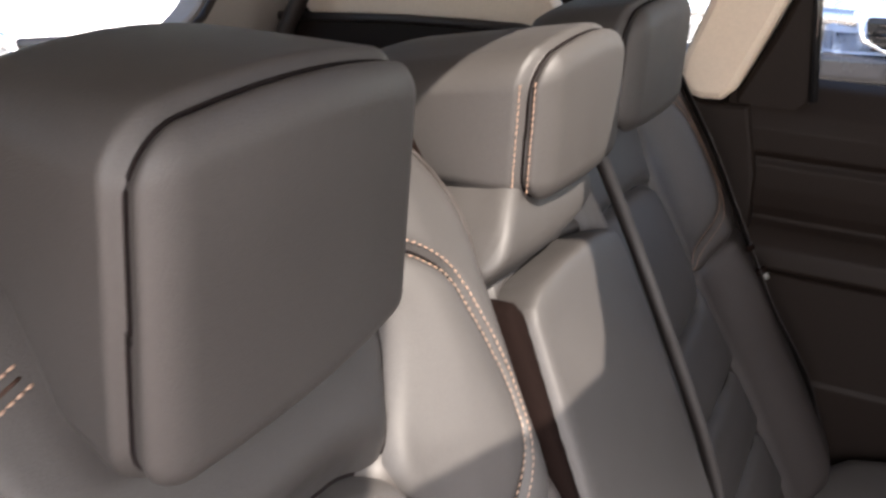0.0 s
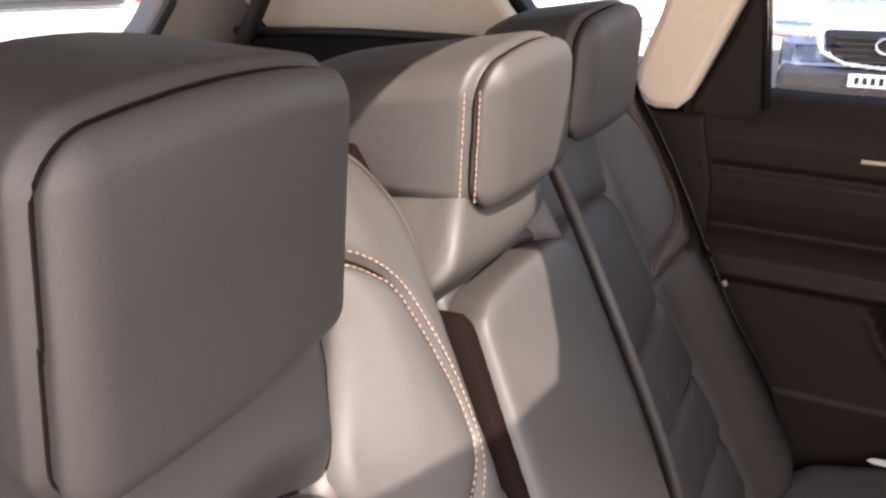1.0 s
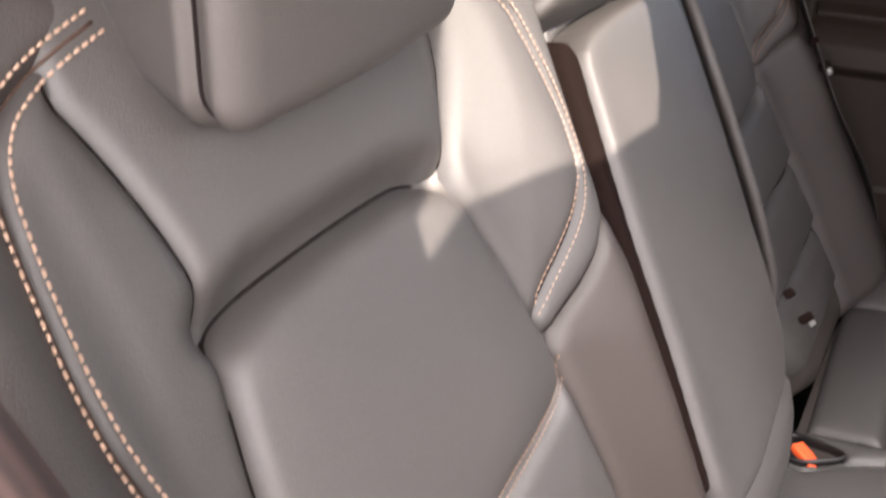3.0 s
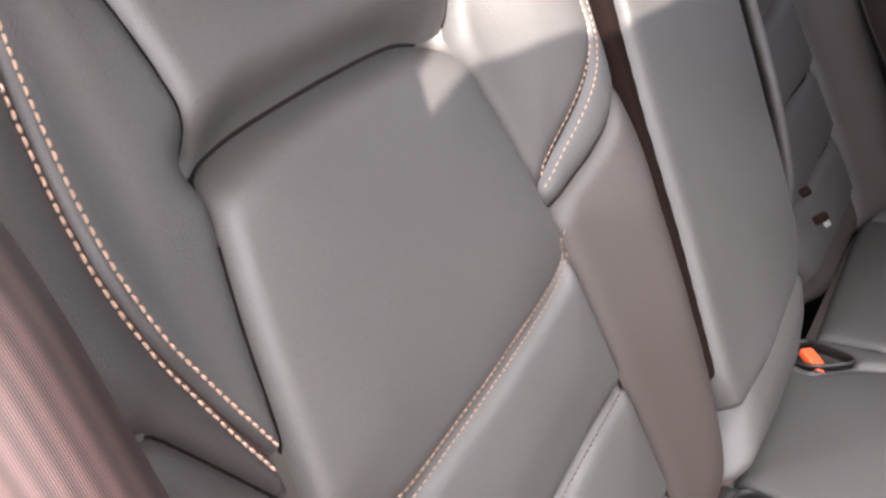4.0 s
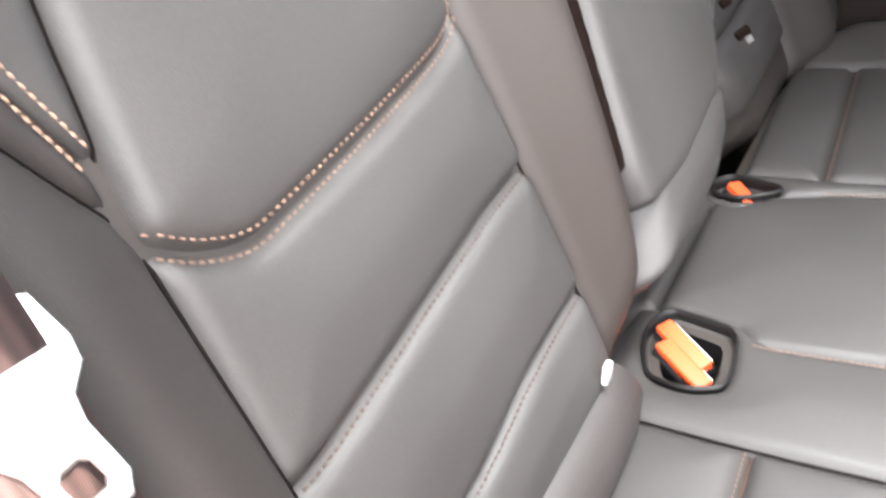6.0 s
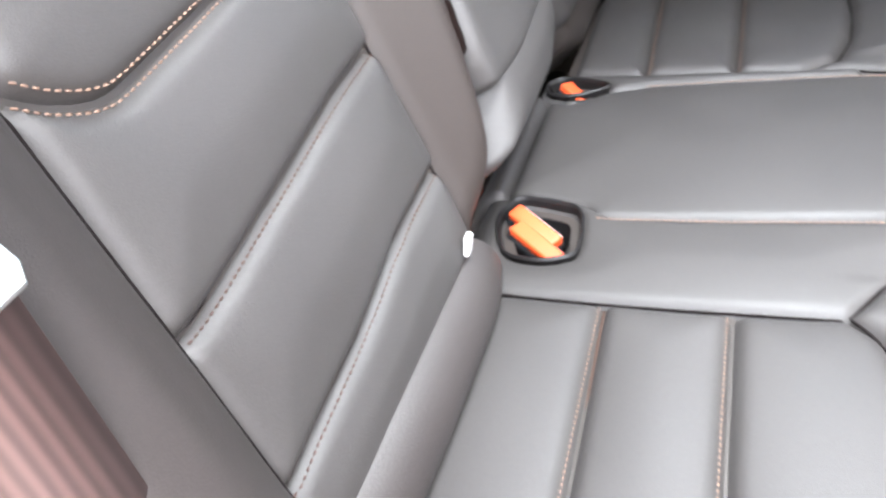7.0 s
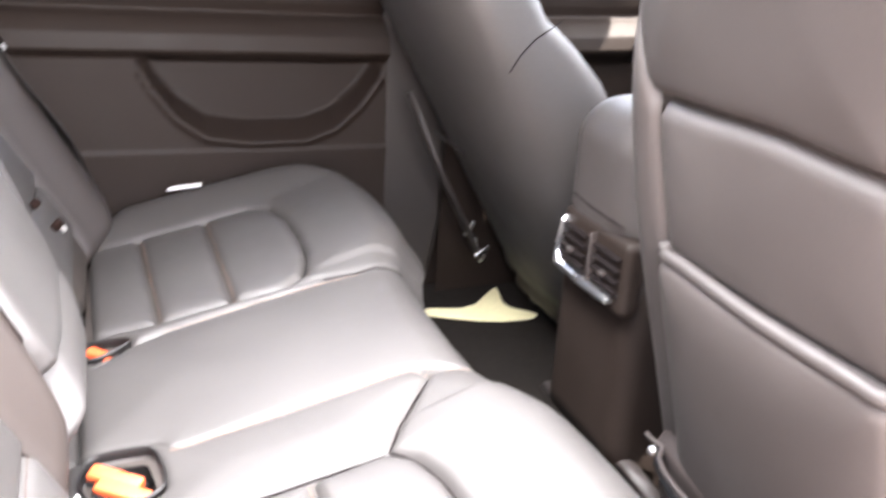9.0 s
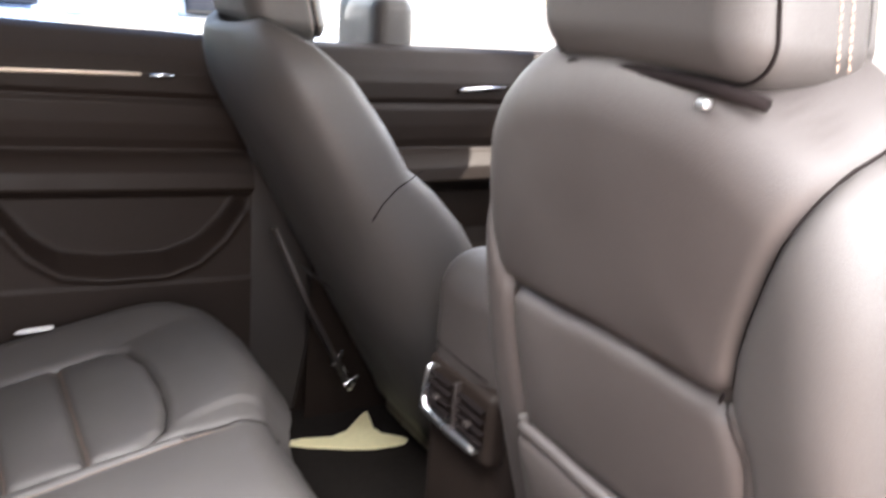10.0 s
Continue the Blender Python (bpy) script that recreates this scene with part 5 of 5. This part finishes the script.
buckle("belt_buckle", tuple(S_CUSH.at(-0.121, -0.277, -0.006)), (14, 4, -35), "black belt buckle with orange button in its well")
buckle("belt_buckle", tuple(S_CUSH.at(-0.143, -0.271, -0.009)), (10, 4, -35), "black belt buckle with orange button in its well")
buckle("belt_buckle", tuple(S_CUSH.at(0.152, -0.292, -0.004)), (-6, 10, -40), "single black belt buckle with orange button", 0.040)
for ring, lab in ((W_NEAR, "black plastic buckle well in the cushion"), (W_FAR, "small black plastic buckle well in the cushion")):
    tray = thing("buckle_well", lab, "buckle well", "buckle wells", at=tuple(S_CUSH.at(ring[0][0], ring[0][1], -0.06)))
    ringp = chaikin(ring)
    V, F = [], []
    for inset, h in ((-0.0015, 0.003), (-0.0005, 0.0062), (0.001, 0.006), (0.002, 0.0), (0.004, -0.055)):
        c = ringp.mean(0)
        d = ringp - c
        q = c + d * (1 - inset / np.hypot(*d.T))[:, None]
        V += list(S_CUSH.at(q[:, 0], q[:, 1], h))
    n = len(ringp)
    F = [(k * n + i, k * n + (i + 1) % n, k * n + n + (i + 1) % n, k * n + n + i) for k in range(4) for i in range(n)] + [tuple(4 * n + i for i in range(n))]
    mesh("tray", V, F, WELL, tray)
tag = thing("anchor_tag", "small white child seat anchor tag between back and cushion", "label tag", at=tuple(S_CUSH.at(-0.262, -0.315, 0.05)))
rounded("tag_body", (0.005, 0.012, 0.018), 0.002, PAINT_WHITE, tag, (0.040, -0.262, 0.442), seg=3)
tube("tag_loop", [S_CUSH.at(-0.250, -0.330, 0.03), S_CUSH.at(-0.236, -0.312, 0.035), S_CUSH.at(-0.226, -0.290, 0.018)], 0.003, PIPING, tag)
# flat yellow plate that paints a patch of sun onto the carpet
cloth = slab("floor_sun_patch", [(0.66, 0.585), (0.67, 0.61), (0.775, 0.585), (0.86, 0.665), (0.872, 0.665), (0.848, 0.575), (0.905, 0.525), (0.885, 0.505), (0.80, 0.515)], ((0, 0, 0.122), (1, 0, 0), (0, 1, 0), (0, 0, 1)), 0.0, 0.004, material("painted sun patch yellow", (0.72, 0.66, 0.40), 0.9, grain=0.5, size=300, vary=0.08), None, 0.001)
tagged(cloth, "pale yellow plate standing in for a sun patch on the carpet", "cloth")

# thin white plate drawn in place of a sun spot on the bolster
slip = slab("cushion_sun_spot", [(-0.036, -0.008), (-0.032, 0.006), (0.028, 0.010), (0.033, -0.002)], ((0.205, 0.608, 0.432), (0.85, -0.49, 0.19), (0.48, 0.84, 0.25), (-0.26, -0.17, 0.95)), 0.0, 0.0016, PAINT_WHITE, None, 0.0005)
tagged(slip, "small white plate standing in for sunlight on the far cushion bolster", "paper slip")
collar = thing("headrest_collar", "black plastic collar under the driver headrest", "headrest collar", at=(0.50, -0.47, 0.985))
rounded("collar_body", (0.03, 0.17, 0.022), 0.008, SEAM, collar, (0.556, -0.455, 0.985), seg=4)
# black bar added to draw the shade below the headrest
tube("gap_shade_bar", [(0.516, -0.570, 0.990), (0.509, -0.53, 0.996), (0.508, -0.46, 0.998), (0.509, -0.40, 0.996), (0.516, -0.366, 0.990)], 0.0045, SEAM, collar, "black bar standing in for the shaded gap under the headrest")
rounded("release_button", (0.007, 0.009, 0.006), 0.002, CHROME, collar, (0.503, -0.535, 0.986), seg=3, label="bright release button")

# ---- dashboard ----
dash = rounded("dashboard", (0.45, 1.38, 0.30), 0.07, PLASTIC, None, (1.55, 0, 0.80))
tagged(dash, "black padded dashboard below the windscreen", "dashboard")

# ---- outside: ground and parked cars ----
G = -0.36
gm = mesh("ground", [(-400, -400, G), (400, -400, G), (400, 400, G), (-400, 400, G)], [(0, 1, 2, 3)], ASPHALT, smooth=False)
tagged(gm, "pale sunlit asphalt of the car park", "ground", kind="structure")


def parked_car(name, label, at, turn, paint, lower):
    """A parked car, its nose at the origin looking along +x before it is turned."""
    t = thing(name, label, "car", "parked cars")
    m = pose(*at, 0, 0, turn)

    def P(ob):
        ob.data.transform(m)
        return ob

    def body(q):
        k = q[0] / 4.4 + 0.5                           # 1 at the nose
        return (q[0], q[1] * (1 - 0.10 * k ** 6 - 0.08 * (1 - k) ** 6), q[2] - 0.18 * k ** 5 * (q[2] > 0))

    P(rounded("body", (4.4, 1.82, 0.72), 0.14, paint, t, (-2.2, 0, 0.62), seg=6, shape=body))
    P(rounded("cabin", (2.6, 1.60, 0.62), 0.22, paint, t, (-2.75, 0, 1.22), seg=6, shape=lambda q: (q[0] * (1 - 0.35 * (q[2] / 0.62 + 0.5)), q[1] * (1 - 0.16 * (q[2] / 0.62 + 0.5)), q[2])))
    P(rounded("windscreen", (0.10, 1.36, 0.50), 0.04, GLOSS, t, (-1.62, 0, 1.20), Euler((0, radians(-38), 0)).to_matrix(), seg=3, label="dark windscreen"))
    P(rounded("bumper", (0.35, 1.70, 0.26), 0.08, lower, t, (-0.13, 0, 0.32), seg=4, label="dark lower bumper"))
    grille = P(rounded("grille", (0.10, 0.98, 0.30), 0.05, GLOSS, t, (-0.035, 0, 0.60), seg=4, shape=lambda q: (q[0], q[1] * (1 + 0.3 * q[2]), q[2] - 0.10 * (abs(q[1]) / 0.5) ** 3 * (q[2] < 0) * -1), label="dark mesh grille"))
    for k in range(5):
        P(rounded("grille_bar", (0.02, 0.86 - 0.02 * k, 0.012), 0.004, PLASTIC, grille, (0.018, 0, 0.49 + 0.05 * k), seg=2))
    P(tube("grille_frame", [(0.02, -0.56, 0.72), (0.03, -0.50, 0.56), (0.035, -0.30, 0.47), (0.04, 0, 0.45), (0.035, 0.30, 0.47), (0.03, 0.50, 0.56), (0.02, 0.56, 0.72)], 0.018, CHROME, grille, "chrome grille frame"))
    ring = [(0.03, 0.085 * math.cos(a), 0.63 + 0.065 * math.sin(a)) for a in np.linspace(0, 2 * math.pi, 25)]
    P(tube("badge_ring", ring, 0.011, CHROME, t, "chrome oval ring"))
    plate = P(rounded("number_plate", (0.012, 0.52, 0.11), 0.004, PAINT_WHITE, t, (0.06, 0, 0.34), seg=2))
    for k in range(7):
        P(rounded("plate_bar", (0.004, 0.035, 0.06), 0.001, GLOSS, plate, (0.067, -0.19 + 0.063 * k, 0.34), seg=1))
    for s in (-1, 1):
        P(rounded("headlight", (0.34, 0.42, 0.14), 0.05, CHROME, t, (-0.17, s * 0.70, 0.72), Euler((0, radians(-8), radians(s * 24))).to_matrix(), seg=4, label="clear headlight"))
        P(rounded("fog_lamp", (0.08, 0.20, 0.06), 0.02, CHROME, t, (0.0, s * 0.66, 0.36), seg=3))
        P(rounded("door_mirror", (0.10, 0.20, 0.14), 0.04, paint, t, (-1.45, s * 1.0, 0.98), seg=4))
        for x in (-0.85, -3.5):
            w = [(x + 0.30 * math.cos(a), s * 0.84, 0.32 + 0.30 * math.sin(a)) for a in np.linspace(0, 2 * math.pi, 25)]
            tyre = P(tube("tyre", w, 0.075, PLASTIC, t, "black tyre", n=8))
            P(rounded("rim", (0.48, 0.10, 0.48), 0.05, CHROME, tyre, (x, s * 0.84, 0.32), seg=3, shape=lambda q: (q[0] * (1 - 0.25 * (abs(q[2]) / 0.24) ** 2), q[1], q[2] * (1 - 0.25 * (abs(q[0]) / 0.24) ** 2))))
    return t


parked_car("parked_car", "pale blue parked car with dark oval grille facing the side windows", (0.19, 7.5, G), -92, PAINT_BLUE, PAINT_DARK)
parked_car("parked_car", "white parked car beside the pale blue one", (-2.5, 7.6, G), -88, PAINT_WHITE, PAINT_DARK)
parked_car("parked_car", "silver parked car across from the front window", (2.9, 7.3, G), -95, PAINT_SILVER, PAINT_DARK)
parked_car("parked_car", "white parked car nose towards the rear window", (-5.3, 3.75, G), -40, PAINT_WHITE, PAINT_DARK)
parked_car("parked_car", "orange red parked car behind the white one", (-6.3, 6.6, G), -42, PAINT_RED, PAINT_DARK)
